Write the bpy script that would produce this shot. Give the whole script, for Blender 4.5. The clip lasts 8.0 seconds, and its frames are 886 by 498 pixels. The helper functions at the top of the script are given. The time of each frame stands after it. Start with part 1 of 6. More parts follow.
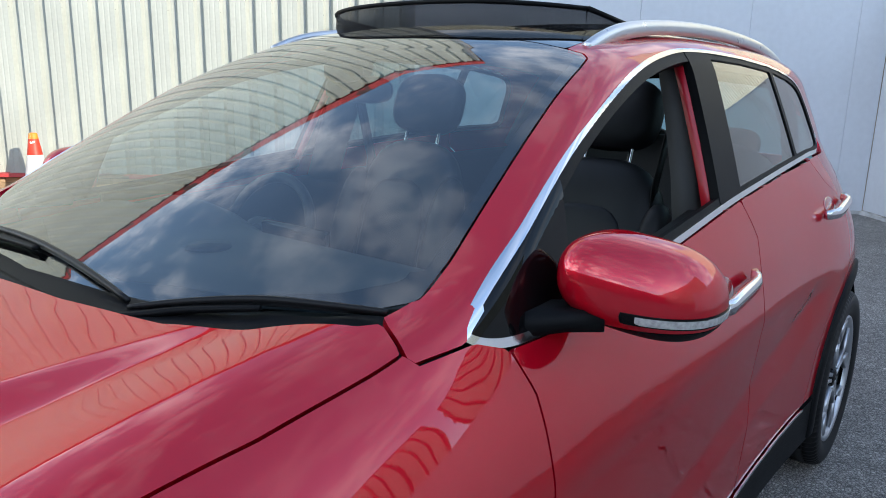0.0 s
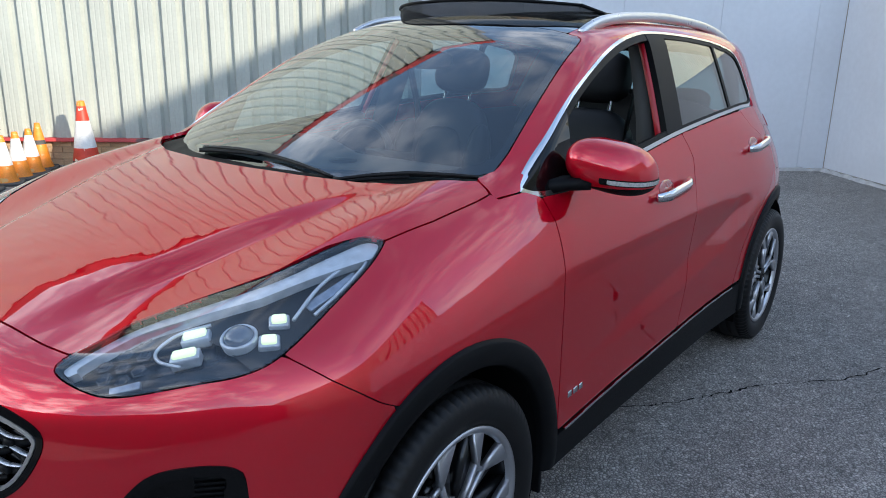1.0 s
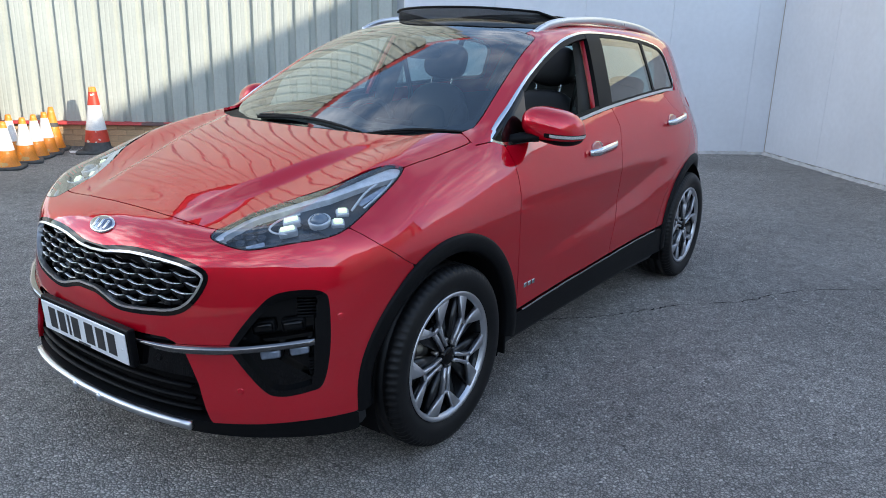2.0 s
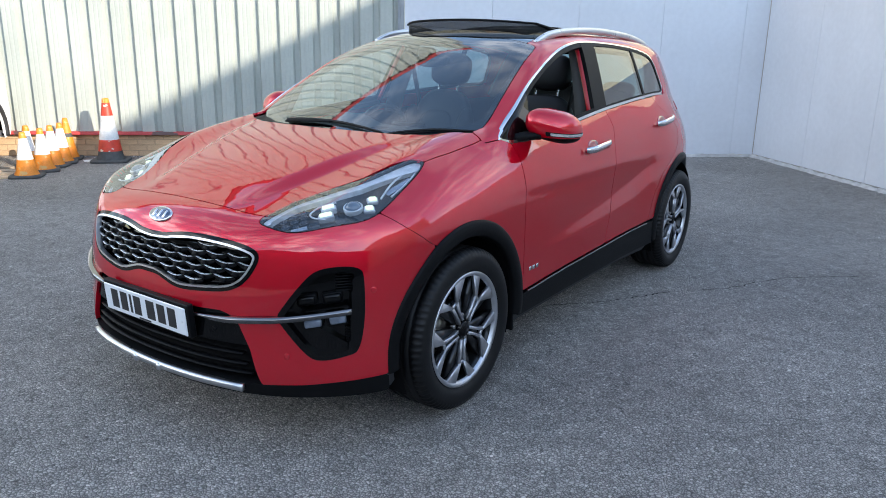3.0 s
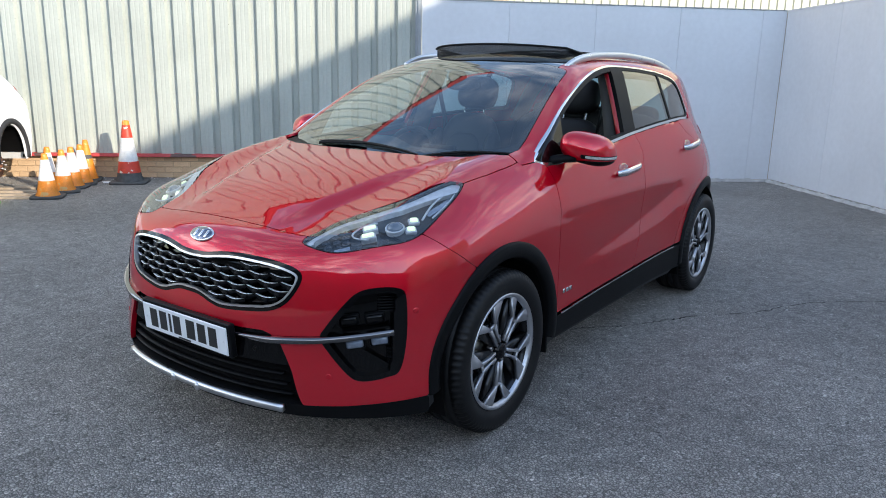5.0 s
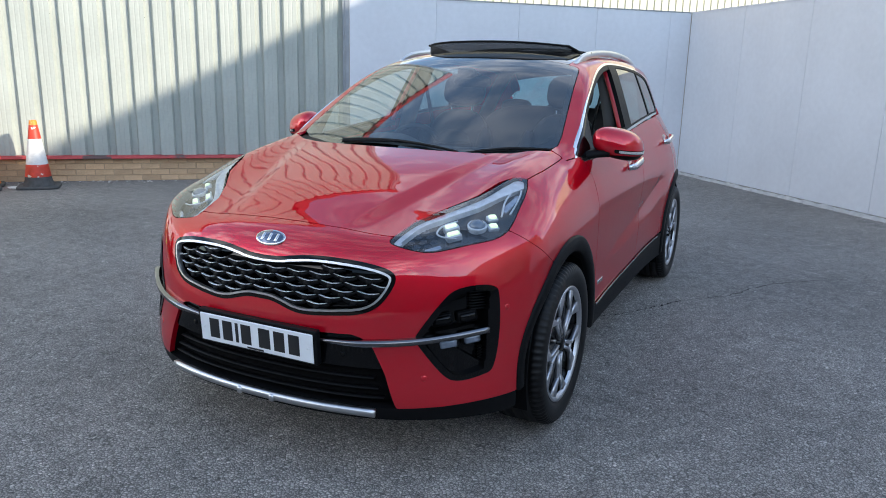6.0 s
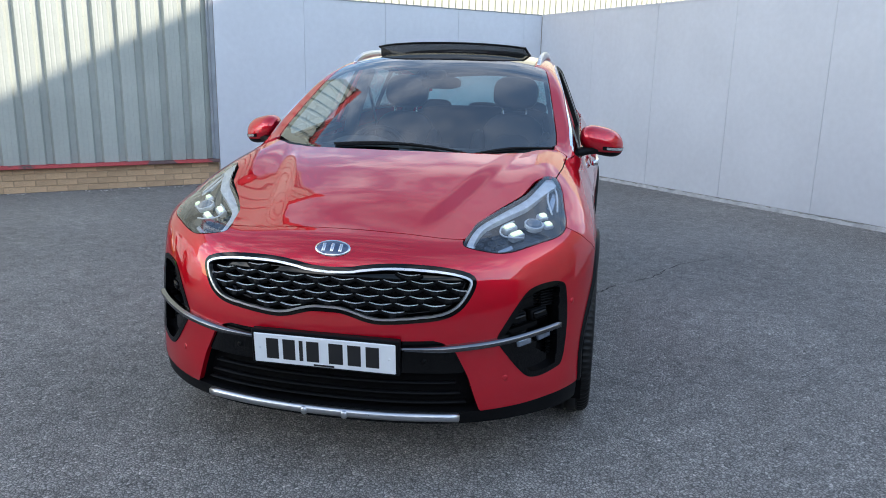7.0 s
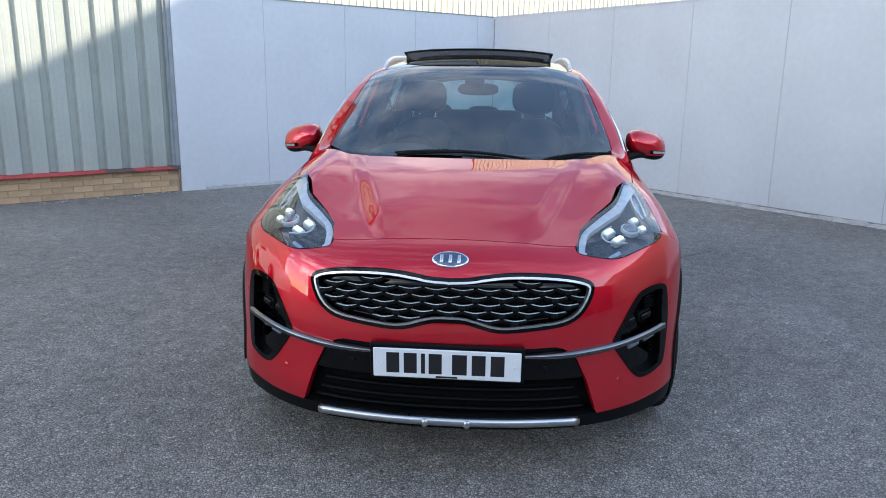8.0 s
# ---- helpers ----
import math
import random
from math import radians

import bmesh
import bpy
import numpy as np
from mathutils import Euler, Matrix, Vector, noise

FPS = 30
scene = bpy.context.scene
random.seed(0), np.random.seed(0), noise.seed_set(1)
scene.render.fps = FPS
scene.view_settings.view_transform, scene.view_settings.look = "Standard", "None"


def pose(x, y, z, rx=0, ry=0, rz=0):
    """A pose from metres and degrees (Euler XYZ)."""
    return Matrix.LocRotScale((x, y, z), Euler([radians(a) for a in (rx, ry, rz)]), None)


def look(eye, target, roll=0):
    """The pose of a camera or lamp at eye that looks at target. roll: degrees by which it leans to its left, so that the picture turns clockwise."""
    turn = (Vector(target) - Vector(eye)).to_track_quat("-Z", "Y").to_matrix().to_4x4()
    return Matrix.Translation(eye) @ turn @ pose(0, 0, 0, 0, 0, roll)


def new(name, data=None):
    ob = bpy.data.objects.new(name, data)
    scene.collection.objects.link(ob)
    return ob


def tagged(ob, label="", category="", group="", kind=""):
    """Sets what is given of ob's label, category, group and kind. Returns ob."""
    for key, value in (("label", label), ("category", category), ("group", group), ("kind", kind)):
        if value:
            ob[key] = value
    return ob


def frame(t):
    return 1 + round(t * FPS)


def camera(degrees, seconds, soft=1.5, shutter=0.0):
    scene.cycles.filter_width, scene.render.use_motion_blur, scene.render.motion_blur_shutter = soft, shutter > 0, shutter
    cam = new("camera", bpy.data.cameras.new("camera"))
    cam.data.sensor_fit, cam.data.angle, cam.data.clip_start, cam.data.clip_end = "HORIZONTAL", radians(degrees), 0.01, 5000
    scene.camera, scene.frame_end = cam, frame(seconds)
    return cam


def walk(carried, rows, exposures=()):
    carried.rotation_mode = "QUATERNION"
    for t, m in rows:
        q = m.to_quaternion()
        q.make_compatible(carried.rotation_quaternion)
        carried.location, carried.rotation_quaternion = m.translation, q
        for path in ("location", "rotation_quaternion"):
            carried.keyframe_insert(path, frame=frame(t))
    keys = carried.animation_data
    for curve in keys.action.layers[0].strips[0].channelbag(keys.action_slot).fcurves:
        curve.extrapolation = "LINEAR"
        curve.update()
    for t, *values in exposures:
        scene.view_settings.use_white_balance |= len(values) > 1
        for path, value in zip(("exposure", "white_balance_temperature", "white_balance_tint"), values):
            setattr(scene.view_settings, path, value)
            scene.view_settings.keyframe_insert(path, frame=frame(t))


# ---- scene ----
cam = camera(62.5, 8.0, soft=0.95)
PATH = [
    (0, (1.349, -0.34, 1.439), (0.141, 1.188, 0.981), 1.3),
    (0.5, (1.603, -0.776, 1.454), (0.398, 0.731, 0.926), 0.8),
    (1, (1.792, -1.219, 1.45), (0.621, 0.312, 0.919), 1.1),
    (1.5, (2.002, -1.648, 1.442), (0.889, -0.073, 0.91), 1.3),
    (1.7, (2.147, -1.804, 1.463), (1.03, -0.239, 0.91), 1.6),
    (2.8, (2.451, -2.375, 1.462), (1.356, -0.787, 0.933), 1.2),
    (3, (2.455, -2.373, 1.462), (1.35, -0.791, 0.937), 1.0),
    (3.5, (2.467, -2.393, 1.467), (1.33, -0.823, 0.976), 1.2),
    (4, (2.457, -2.392, 1.464), (1.304, -0.827, 0.994), 1.2),
    (4.5, (2.44, -2.395, 1.464), (1.285, -0.83, 0.998), 1.2),
    (4.7, (2.426, -2.402, 1.46), (1.271, -0.836, 0.995), 1.2),
    (6, (1.715, -2.834, 1.435), (0.866, -1.084, 0.972), 1.4),
    (6.5, (1.289, -3.02, 1.436), (0.615, -1.194, 0.974), 1.3),
    (7, (0.87, -3.134, 1.431), (0.49, -1.224, 0.975), 1.2),
    (7.5, (0.463, -3.188, 1.448), (0.204, -1.258, 0.993), 1.2),
    (8, (0.175, -3.251, 1.462), (0.018, -1.31, 1.007), 0.8),
]
STOPS = [(0, 1.55), (1.5, 1.55), (2.8, 1.78), (3.0, 1.78), (3.5, 1.70), (4.0, 1.63), (4.5, 1.57), (6.0, 1.55), (8.0, 1.65)]      # the exposure opens a little as the camera draws back
walk(cam, [(t, look(eye, target, roll)) for t, eye, target, roll in PATH], STOPS)

# ---------- sky, sun, exposure ----------
SUN_WAY = Vector((1.459, -0.131, 0.494)).normalized()      # towards the sun: low, from the car's left
world = bpy.data.worlds.new("sky")
scene.world = world
world.use_nodes = True
wn, wl = world.node_tree.nodes, world.node_tree.links
wn.clear()
sky = wn.new("ShaderNodeTexSky")
sky.sky_type, sky.sun_disc = "NISHITA", False
sky.sun_elevation = math.asin(SUN_WAY.z)
sky.sun_rotation = math.atan2(SUN_WAY.x, SUN_WAY.y)
sky.air_density, sky.dust_density, sky.ozone_density = 1.0, 0.2, 1.2
coord = wn.new("ShaderNodeTexCoord")
squash = wn.new("ShaderNodeMapping")
squash.inputs["Scale"].default_value = (1.0, 1.6, 2.2)
puffs = wn.new("ShaderNodeTexNoise")
puffs.inputs["Scale"].default_value, puffs.inputs["Detail"].default_value, puffs.inputs["Roughness"].default_value = 3.4, 7.0, 0.62
cover = wn.new("ShaderNodeMapRange")
cover.interpolation_type = "SMOOTHSTEP"
cover.inputs["From Min"].default_value, cover.inputs["From Max"].default_value = 0.44, 0.70
cover.inputs["To Min"].default_value, cover.inputs["To Max"].default_value = 0.0, 0.9
parts_ = wn.new("ShaderNodeSeparateXYZ")
thin = wn.new("ShaderNodeMapRange")                      # fewer clouds overhead than low down
thin.interpolation_type = "SMOOTHSTEP"
thin.inputs["From Min"].default_value, thin.inputs["From Max"].default_value = 0.10, 0.90
thin.inputs["To Min"].default_value, thin.inputs["To Max"].default_value = 1.0, 0.11
both_ = wn.new("ShaderNodeMath")
both_.operation = "MULTIPLY"
towards = wn.new("ShaderNodeVectorMath")                 # clouds behind the walk are made brighter, added light for the second hoarding
towards.operation = "DOT_PRODUCT"
towards.inputs[1].default_value = Vector((-0.75, -0.66, 0.14)).normalized()
glow = wn.new("ShaderNodeMapRange")
glow.inputs["From Min"].default_value, glow.inputs["From Max"].default_value = -0.3, 0.9
glow.inputs["To Min"].default_value, glow.inputs["To Max"].default_value = 7.0, 21.0
shade = wn.new("ShaderNodeMixRGB")
shade.blend_type = "MULTIPLY"
shade.inputs["Fac"].default_value = 1.0
shade.inputs["Color1"].default_value = (1.02, 1.0, 0.99, 1)
cloud = wn.new("ShaderNodeMixRGB")
wl.new(coord.outputs["Generated"], parts_.inputs[0])
wl.new(parts_.outputs["Z"], thin.inputs["Value"])
wl.new(coord.outputs["Generated"], towards.inputs[0])
wl.new(towards.outputs["Value"], glow.inputs["Value"])
wl.new(glow.outputs["Result"], shade.inputs["Color2"])
wl.new(shade.outputs["Color"], cloud.inputs["Color2"])
wl.new(cover.outputs["Result"], both_.inputs[0])
wl.new(thin.outputs["Result"], both_.inputs[1])
wl.new(both_.outputs[0], cloud.inputs["Fac"])
back = wn.new("ShaderNodeBackground")
back.inputs["Strength"].default_value = 0.15
out = wn.new("ShaderNodeOutputWorld")
wl.new(coord.outputs["Generated"], squash.inputs["Vector"])
wl.new(squash.outputs["Vector"], puffs.inputs["Vector"])
wl.new(puffs.outputs["Fac"], cover.inputs["Value"])
wl.new(sky.outputs["Color"], cloud.inputs["Color1"])
wl.new(cloud.outputs["Color"], back.inputs["Color"])
wl.new(back.outputs["Background"], out.inputs["Surface"])
sun = new("sun", bpy.data.lights.new("sun", "SUN"))
sun.data.energy, sun.data.angle, sun.data.color = 2.3, radians(0.55), (1.0, 0.90, 0.76)
sun.matrix_world = look((0, 0, 30), Vector((0, 0, 30)) - SUN_WAY)


# ---------- materials ----------
def material(name, color, rough=0.5, metal=0.0, coat=0.0, vary=0.0, scale=4.0, grain=0.0, grain_scale=120.0, bump=0.0, bump_scale=200.0, rough_vary=0.0, emit=0.0, random_tint=0.0, spec=0.5, coat_ior=1.5):
    """Principled surface with broad variation (vary, scale), fine grain and fine relief, in object space metres."""
    m = bpy.data.materials.new(name)
    m.use_nodes = True
    n, l = m.node_tree.nodes, m.node_tree.links
    p = n["Principled BSDF"]
    p.inputs["Base Color"].default_value = (*color, 1)
    p.inputs["Roughness"].default_value = rough
    p.inputs["Metallic"].default_value = metal
    p.inputs["Coat Weight"].default_value = coat
    p.inputs["Coat Roughness"].default_value = 0.0
    p.inputs["Coat IOR"].default_value = coat_ior
    p.inputs["Specular IOR Level"].default_value = spec
    if emit:
        p.inputs["Emission Color"].default_value = (*color, 1)
        p.inputs["Emission Strength"].default_value = emit
    place = n.new("ShaderNodeTexCoord")
    last = None

    def noisy(size, detail):
        t = n.new("ShaderNodeTexNoise")
        t.inputs["Scale"].default_value, t.inputs["Detail"].default_value = size, detail
        l.new(place.outputs["Object"], t.inputs["Vector"])
        return t.outputs["Fac"]

    def ranged(source, lo, hi):
        r = n.new("ShaderNodeMapRange")
        r.inputs["From Min"].default_value, r.inputs["From Max"].default_value = 0.3, 0.7
        r.inputs["To Min"].default_value, r.inputs["To Max"].default_value = lo, hi
        l.new(source, r.inputs["Value"])
        return r.outputs["Result"]

    for amount, size in ((vary, scale), (grain, grain_scale)):
        if amount:
            f = ranged(noisy(size, 5), 1 - amount, 1 + amount)
            if last is None:
                last = f
            else:
                mul = n.new("ShaderNodeMath")
                mul.operation = "MULTIPLY"
                l.new(last, mul.inputs[0]), l.new(f, mul.inputs[1])
                last = mul.outputs[0]
    if random_tint:
        info = n.new("ShaderNodeObjectInfo")
        r = n.new("ShaderNodeMapRange")
        r.inputs["To Min"].default_value, r.inputs["To Max"].default_value = 1 - random_tint, 1 + random_tint
        l.new(info.outputs["Random"], r.inputs["Value"])
        if last is None:
            last = r.outputs["Result"]
        else:
            mul = n.new("ShaderNodeMath")
            mul.operation = "MULTIPLY"
            l.new(last, mul.inputs[0]), l.new(r.outputs["Result"], mul.inputs[1])
            last = mul.outputs[0]
    if last is not None:
        tint = n.new("ShaderNodeMixRGB")
        tint.blend_type = "MULTIPLY"
        tint.inputs["Fac"].default_value = 1
        tint.inputs["Color1"].default_value = (*color, 1)
        l.new(last, tint.inputs["Color2"])
        l.new(tint.outputs["Color"], p.inputs["Base Color"])
    if rough_vary:
        l.new(ranged(noisy(scale * 2.3, 4), max(rough - rough_vary, 0.0), rough + rough_vary), p.inputs["Roughness"])
    if bump:
        b = n.new("ShaderNodeBump")
        b.inputs["Strength"].default_value, b.inputs["Distance"].default_value = bump, 0.002
        l.new(noisy(bump_scale, 4), b.inputs["Height"])
        l.new(b.outputs["Normal"], p.inputs["Normal"])
    return m


def glass(name, tint, ior=1.5):
    """Thin pane: clear tinted pass-through with mirror gloss that grows towards grazing view."""
    m = bpy.data.materials.new(name)
    m.use_nodes = True
    n, l = m.node_tree.nodes, m.node_tree.links
    n.remove(n["Principled BSDF"])
    clear, gloss, mix, face = n.new("ShaderNodeBsdfTransparent"), n.new("ShaderNodeBsdfGlossy"), n.new("ShaderNodeMixShader"), n.new("ShaderNodeLayerWeight")
    clear.inputs["Color"].default_value = (*tint, 1)
    gloss.inputs["Roughness"].default_value = 0.0
    face.inputs["Blend"].default_value = 0.5
    head_on = ((ior - 1) / (ior + 1)) ** 2
    power, single = n.new("ShaderNodeMath"), n.new("ShaderNodeMath")      # gloss of one face by angle, alike from both sides
    power.operation, power.inputs[1].default_value = "POWER", 5.0
    single.operation, single.inputs[1].default_value, single.inputs[2].default_value = "MULTIPLY_ADD", 1 - head_on, head_on
    l.new(face.outputs["Facing"], power.inputs[0])
    l.new(power.outputs[0], single.inputs[0])
    twice, plus, both_sides = n.new("ShaderNodeMath"), n.new("ShaderNodeMath"), n.new("ShaderNodeMath")      # two faces of one pane: 2R / (1 + R)
    twice.operation, twice.inputs[1].default_value = "MULTIPLY", 2.0
    plus.operation, plus.inputs[1].default_value = "ADD", 1.0
    both_sides.operation = "DIVIDE"
    l.new(single.outputs[0], twice.inputs[0]), l.new(single.outputs[0], plus.inputs[0])
    l.new(twice.outputs[0], both_sides.inputs[0]), l.new(plus.outputs[0], both_sides.inputs[1])
    l.new(both_sides.outputs[0], mix.inputs["Fac"])
    l.new(clear.outputs[0], mix.inputs[1]), l.new(gloss.outputs[0], mix.inputs[2])
    l.new(mix.outputs[0], n["Material Output"].inputs["Surface"])
    return m


def asphalt():
    m = material("asphalt", (0.075, 0.076, 0.08), rough=0.78, spec=0.5)
    n, l = m.node_tree.nodes, m.node_tree.links
    p = n["Principled BSDF"]
    place = n.new("ShaderNodeTexCoord")

    def tex(kind, size, detail=None, output="Fac"):
        t = n.new(kind)
        t.inputs["Scale"].default_value = size
        if detail is not None:
            t.inputs["Detail"].default_value = detail
        l.new(place.outputs["Object"], t.inputs["Vector"])
        return t.outputs[output]

    def ramp(source, stops):
        r = n.new("ShaderNodeValToRGB")
        while len(r.color_ramp.elements) < len(stops):
            r.color_ramp.elements.new(0.5)
        for e, (at, v) in zip(r.color_ramp.elements, stops):
            e.position, e.color = at, (v, v, v, 1)
        l.new(source, r.inputs["Fac"])
        return r.outputs["Color"]

    def times(a, b):
        x = n.new("ShaderNodeMixRGB")
        x.blend_type = "MULTIPLY"
        x.inputs["Fac"].default_value = 1
        l.new(a, x.inputs["Color1"]), l.new(b, x.inputs["Color2"])
        return x.outputs["Color"]

    wander = n.new("ShaderNodeTexNoise")                     # the stones are not round: their outlines wander
    wander.inputs["Scale"].default_value, wander.inputs["Detail"].default_value = 60.0, 2.0
    push = n.new("ShaderNodeVectorMath")
    push.operation, push.inputs[1].default_value = "MULTIPLY_ADD", (0.009, 0.009, 0.0)
    l.new(place.outputs["Object"], wander.inputs["Vector"])
    l.new(wander.outputs["Color"], push.inputs[0]), l.new(place.outputs["Object"], push.inputs[2])
    stones, joints = n.new("ShaderNodeTexVoronoi"), n.new("ShaderNodeTexVoronoi")
    joints.feature = "DISTANCE_TO_EDGE"
    for t in (stones, joints):
        t.inputs["Scale"].default_value = 84.0
        l.new(push.outputs["Vector"], t.inputs["Vector"])
    grey = n.new("ShaderNodeRGBToBW")
    l.new(stones.outputs["Color"], grey.inputs["Color"])
    chips = ramp(grey.outputs["Val"], [(0.0, 0.62), (0.5, 0.94), (0.80, 1.15), (1.0, 1.75)])
    gaps = ramp(joints.outputs["Distance"], [(0.0, 0.22), (0.19, 1.12)])
    broad = ramp(tex("ShaderNodeTexNoise", 0.55, 5.0), [(0.3, 0.82), (0.7, 1.2)])
    mid = ramp(tex("ShaderNodeTexNoise", 9.0, 6.0), [(0.25, 0.78), (0.75, 1.2)])
    base = n.new("ShaderNodeRGB")
    base.outputs[0].default_value = (0.362, 0.336, 0.308, 1)
    l.new(times(times(times(times(base.outputs[0], chips), gaps), broad), mid), p.inputs["Base Color"])
    b = n.new("ShaderNodeBump")
    b.inputs["Strength"].default_value, b.inputs["Distance"].default_value = 0.9, 0.006
    l.new(ramp(joints.outputs["Distance"], [(0.0, 0.0), (0.35, 1.0)]), b.inputs["Height"])
    l.new(b.outputs["Normal"], p.inputs["Normal"])
    return m


RED = material("red_paint", (0.58, 0.003, 0.018), rough=0.34, metal=0.55, coat=1.0, grain=0.05, grain_scale=900, spec=0.0, coat_ior=1.70)
RED.node_tree.nodes["Principled BSDF"].inputs["Specular Tint"].default_value = (0.50, 0.0, 0.013, 1)      # the flakes stay red at a glancing view
ripple, sheen = RED.node_tree.nodes.new("ShaderNodeTexNoise"), RED.node_tree.nodes.new("ShaderNodeBump")      # slight waviness of the lacquer
ripple.inputs["Scale"].default_value, ripple.inputs["Detail"].default_value = 16.0, 0.0
sheen.inputs["Strength"].default_value, sheen.inputs["Distance"].default_value = 1.0, 0.0004
RED.node_tree.links.new(RED.node_tree.nodes["Texture Coordinate"].outputs["Object"], ripple.inputs["Vector"])
RED.node_tree.links.new(ripple.outputs["Fac"], sheen.inputs["Height"])
RED.node_tree.links.new(sheen.outputs["Normal"], RED.node_tree.nodes["Principled BSDF"].inputs["Coat Normal"])
RED_INNER = material("red_paint_inner", (0.40, 0.004, 0.014), rough=0.45, coat=0.3, vary=0.1, scale=6)
GLOSS_BLACK = material("gloss_black", (0.003, 0.003, 0.0035), rough=0.2, coat=0.5, vary=0.1, scale=9, spec=0.0)
PLASTIC = material("black_plastic", (0.0045, 0.0048, 0.0055), rough=0.5, vary=0.15, scale=7, bump=0.12, bump_scale=700, spec=0.11)
DARK = material("dark_void", (0.003, 0.003, 0.0035), rough=0.9, vary=0.2, scale=8, spec=0.1)
RUBBER = material("rubber", (0.0065, 0.0065, 0.007), rough=0.48, vary=0.2, scale=10, grain=0.12, grain_scale=160, bump=0.1, bump_scale=300, spec=0.26)
CHROME = material("chrome", (0.72, 0.72, 0.74), rough=0.10, metal=1.0, rough_vary=0.03, scale=20)
DARK_CHROME = material("dark_chrome", (0.20, 0.20, 0.21), rough=0.12, metal=1.0, rough_vary=0.04, scale=20)
SILVER = material("bright_silver_paint", (0.82, 0.83, 0.85), rough=0.28, metal=0.55, rough_vary=0.04, scale=40)
SATIN = material("satin_silver", (0.60, 0.61, 0.63), rough=0.32, metal=1.0, rough_vary=0.05, scale=12)
ALLOY = material("machined_alloy", (0.50, 0.51, 0.54), rough=0.36, metal=0.9, rough_vary=0.05, scale=30)
ALLOY_DARK = material("dark_alloy_paint", (0.014, 0.015, 0.017), rough=0.35, metal=0.6, coat=0.4, vary=0.15, scale=20)
STEEL = material("brake_steel", (0.30, 0.29, 0.28), rough=0.38, metal=1.0, vary=0.15, scale=30)
RUST = material("rusty_steel", (0.20, 0.085, 0.045), rough=0.8, vary=0.4, scale=25, grain=0.2)
LEATHER = material("black_leather", (0.012, 0.012, 0.0135), rough=0.5, vary=0.15, scale=9, bump=0.06, bump_scale=420, spec=0.3)
DASH = material("dash_plastic", (0.030, 0.031, 0.034), rough=0.62, vary=0.1, scale=8, bump=0.05, bump_scale=600, spec=0.3)
LINING = material("headliner_fabric", (0.07, 0.07, 0.07), rough=0.95, vary=0.1, scale=6, bump=0.2, bump_scale=500)
MESH = material("deflector_mesh", (0.012, 0.012, 0.013), rough=0.75, grain=0.4, grain_scale=500, bump=0.5, bump_scale=900)
mesh_nodes, mesh_links = MESH.node_tree.nodes, MESH.node_tree.links      # open weave: a third of the light passes between the threads
weave, gap_between = mesh_nodes.new("ShaderNodeMixShader"), mesh_nodes.new("ShaderNodeBsdfTransparent")
weave.inputs["Fac"].default_value = 0.32
mesh_links.new(mesh_nodes["Principled BSDF"].outputs[0], weave.inputs[1]), mesh_links.new(gap_between.outputs[0], weave.inputs[2])
mesh_links.new(weave.outputs[0], mesh_nodes["Material Output"].inputs["Surface"])
GLASS = glass("windscreen_glass", (0.74, 0.85, 0.85), 1.9)
GLASS_SIDE = glass("side_glass", (0.80, 0.90, 0.88), 1.5)
GLASS_REAR = glass("rear_glass", (0.42, 0.62, 0.62), 1.5)
GLASS_DARK = glass("tinted_glass", (0.40, 0.53, 0.51), 1.6)
GLASS_LENS = glass("lamp_lens", (0.93, 0.95, 0.96), 1.58)
GLASS_ROOF = material("roof_glass", (0.006, 0.007, 0.010), rough=0.03, coat=1.0, vary=0.1, scale=5)
LED = material("daytime_led", (0.80, 1.0, 0.62), rough=0.3, emit=0.28)
LED_OFF = material("fog_lens", (0.26, 0.31, 0.40), rough=0.15, metal=0.45, coat=1.0, vary=0.2, scale=60, bump=0.3, bump_scale=180)
REFLECTOR = material("lamp_reflector", (0.60, 0.63, 0.68), rough=0.30, metal=0.35, vary=0.15, scale=40)
HOUSING = material("lamp_housing", (0.040, 0.046, 0.058), rough=0.24, metal=0.6, vary=0.2, scale=30, spec=0.4)
LENS = material("projector_glass", (0.10, 0.14, 0.20), rough=0.03, coat=1.0, vary=0.2, scale=25)
PLATE_WHITE = material("plate_white", (0.80, 0.82, 0.84), rough=0.35, coat=0.4, vary=0.03, scale=20)
PLATE_BLACK = material("plate_black", (0.012, 0.012, 0.013), rough=0.4, coat=0.3)
BADGE_BLUE = material("badge_dark", (0.07, 0.10, 0.17), rough=0.15, metal=0.5, coat=1.0, vary=0.1, scale=50)
TAIL_RED = material("tail_lamp_red", (0.32, 0.008, 0.010), rough=0.12, coat=1.0, vary=0.15, scale=40)
AMBER = material("mirror_indicator", (0.62, 0.60, 0.58), rough=0.18, metal=0.4, coat=1.0, vary=0.25, scale=150)
ASPHALT = asphalt()
CLADDING = material("cream_cladding", (0.375, 0.40, 0.365), rough=0.45, vary=0.09, scale=1.3, grain=0.04, grain_scale=30, rough_vary=0.08)
CLADDING_FAR = material("far_cladding", (0.47, 0.47, 0.38), rough=0.5, vary=0.08, scale=1.0)
HOARDING = material("white_hoarding", (0.62, 0.64, 0.68), rough=0.5, vary=0.045, scale=1.1, grain=0.03, grain_scale=14, rough_vary=0.12, bump=0.06, bump_scale=40)
SCREED = material("rough_concrete", (0.44, 0.43, 0.42), rough=0.9, vary=0.2, scale=9, grain=0.12, grain_scale=60, bump=0.6, bump_scale=60)
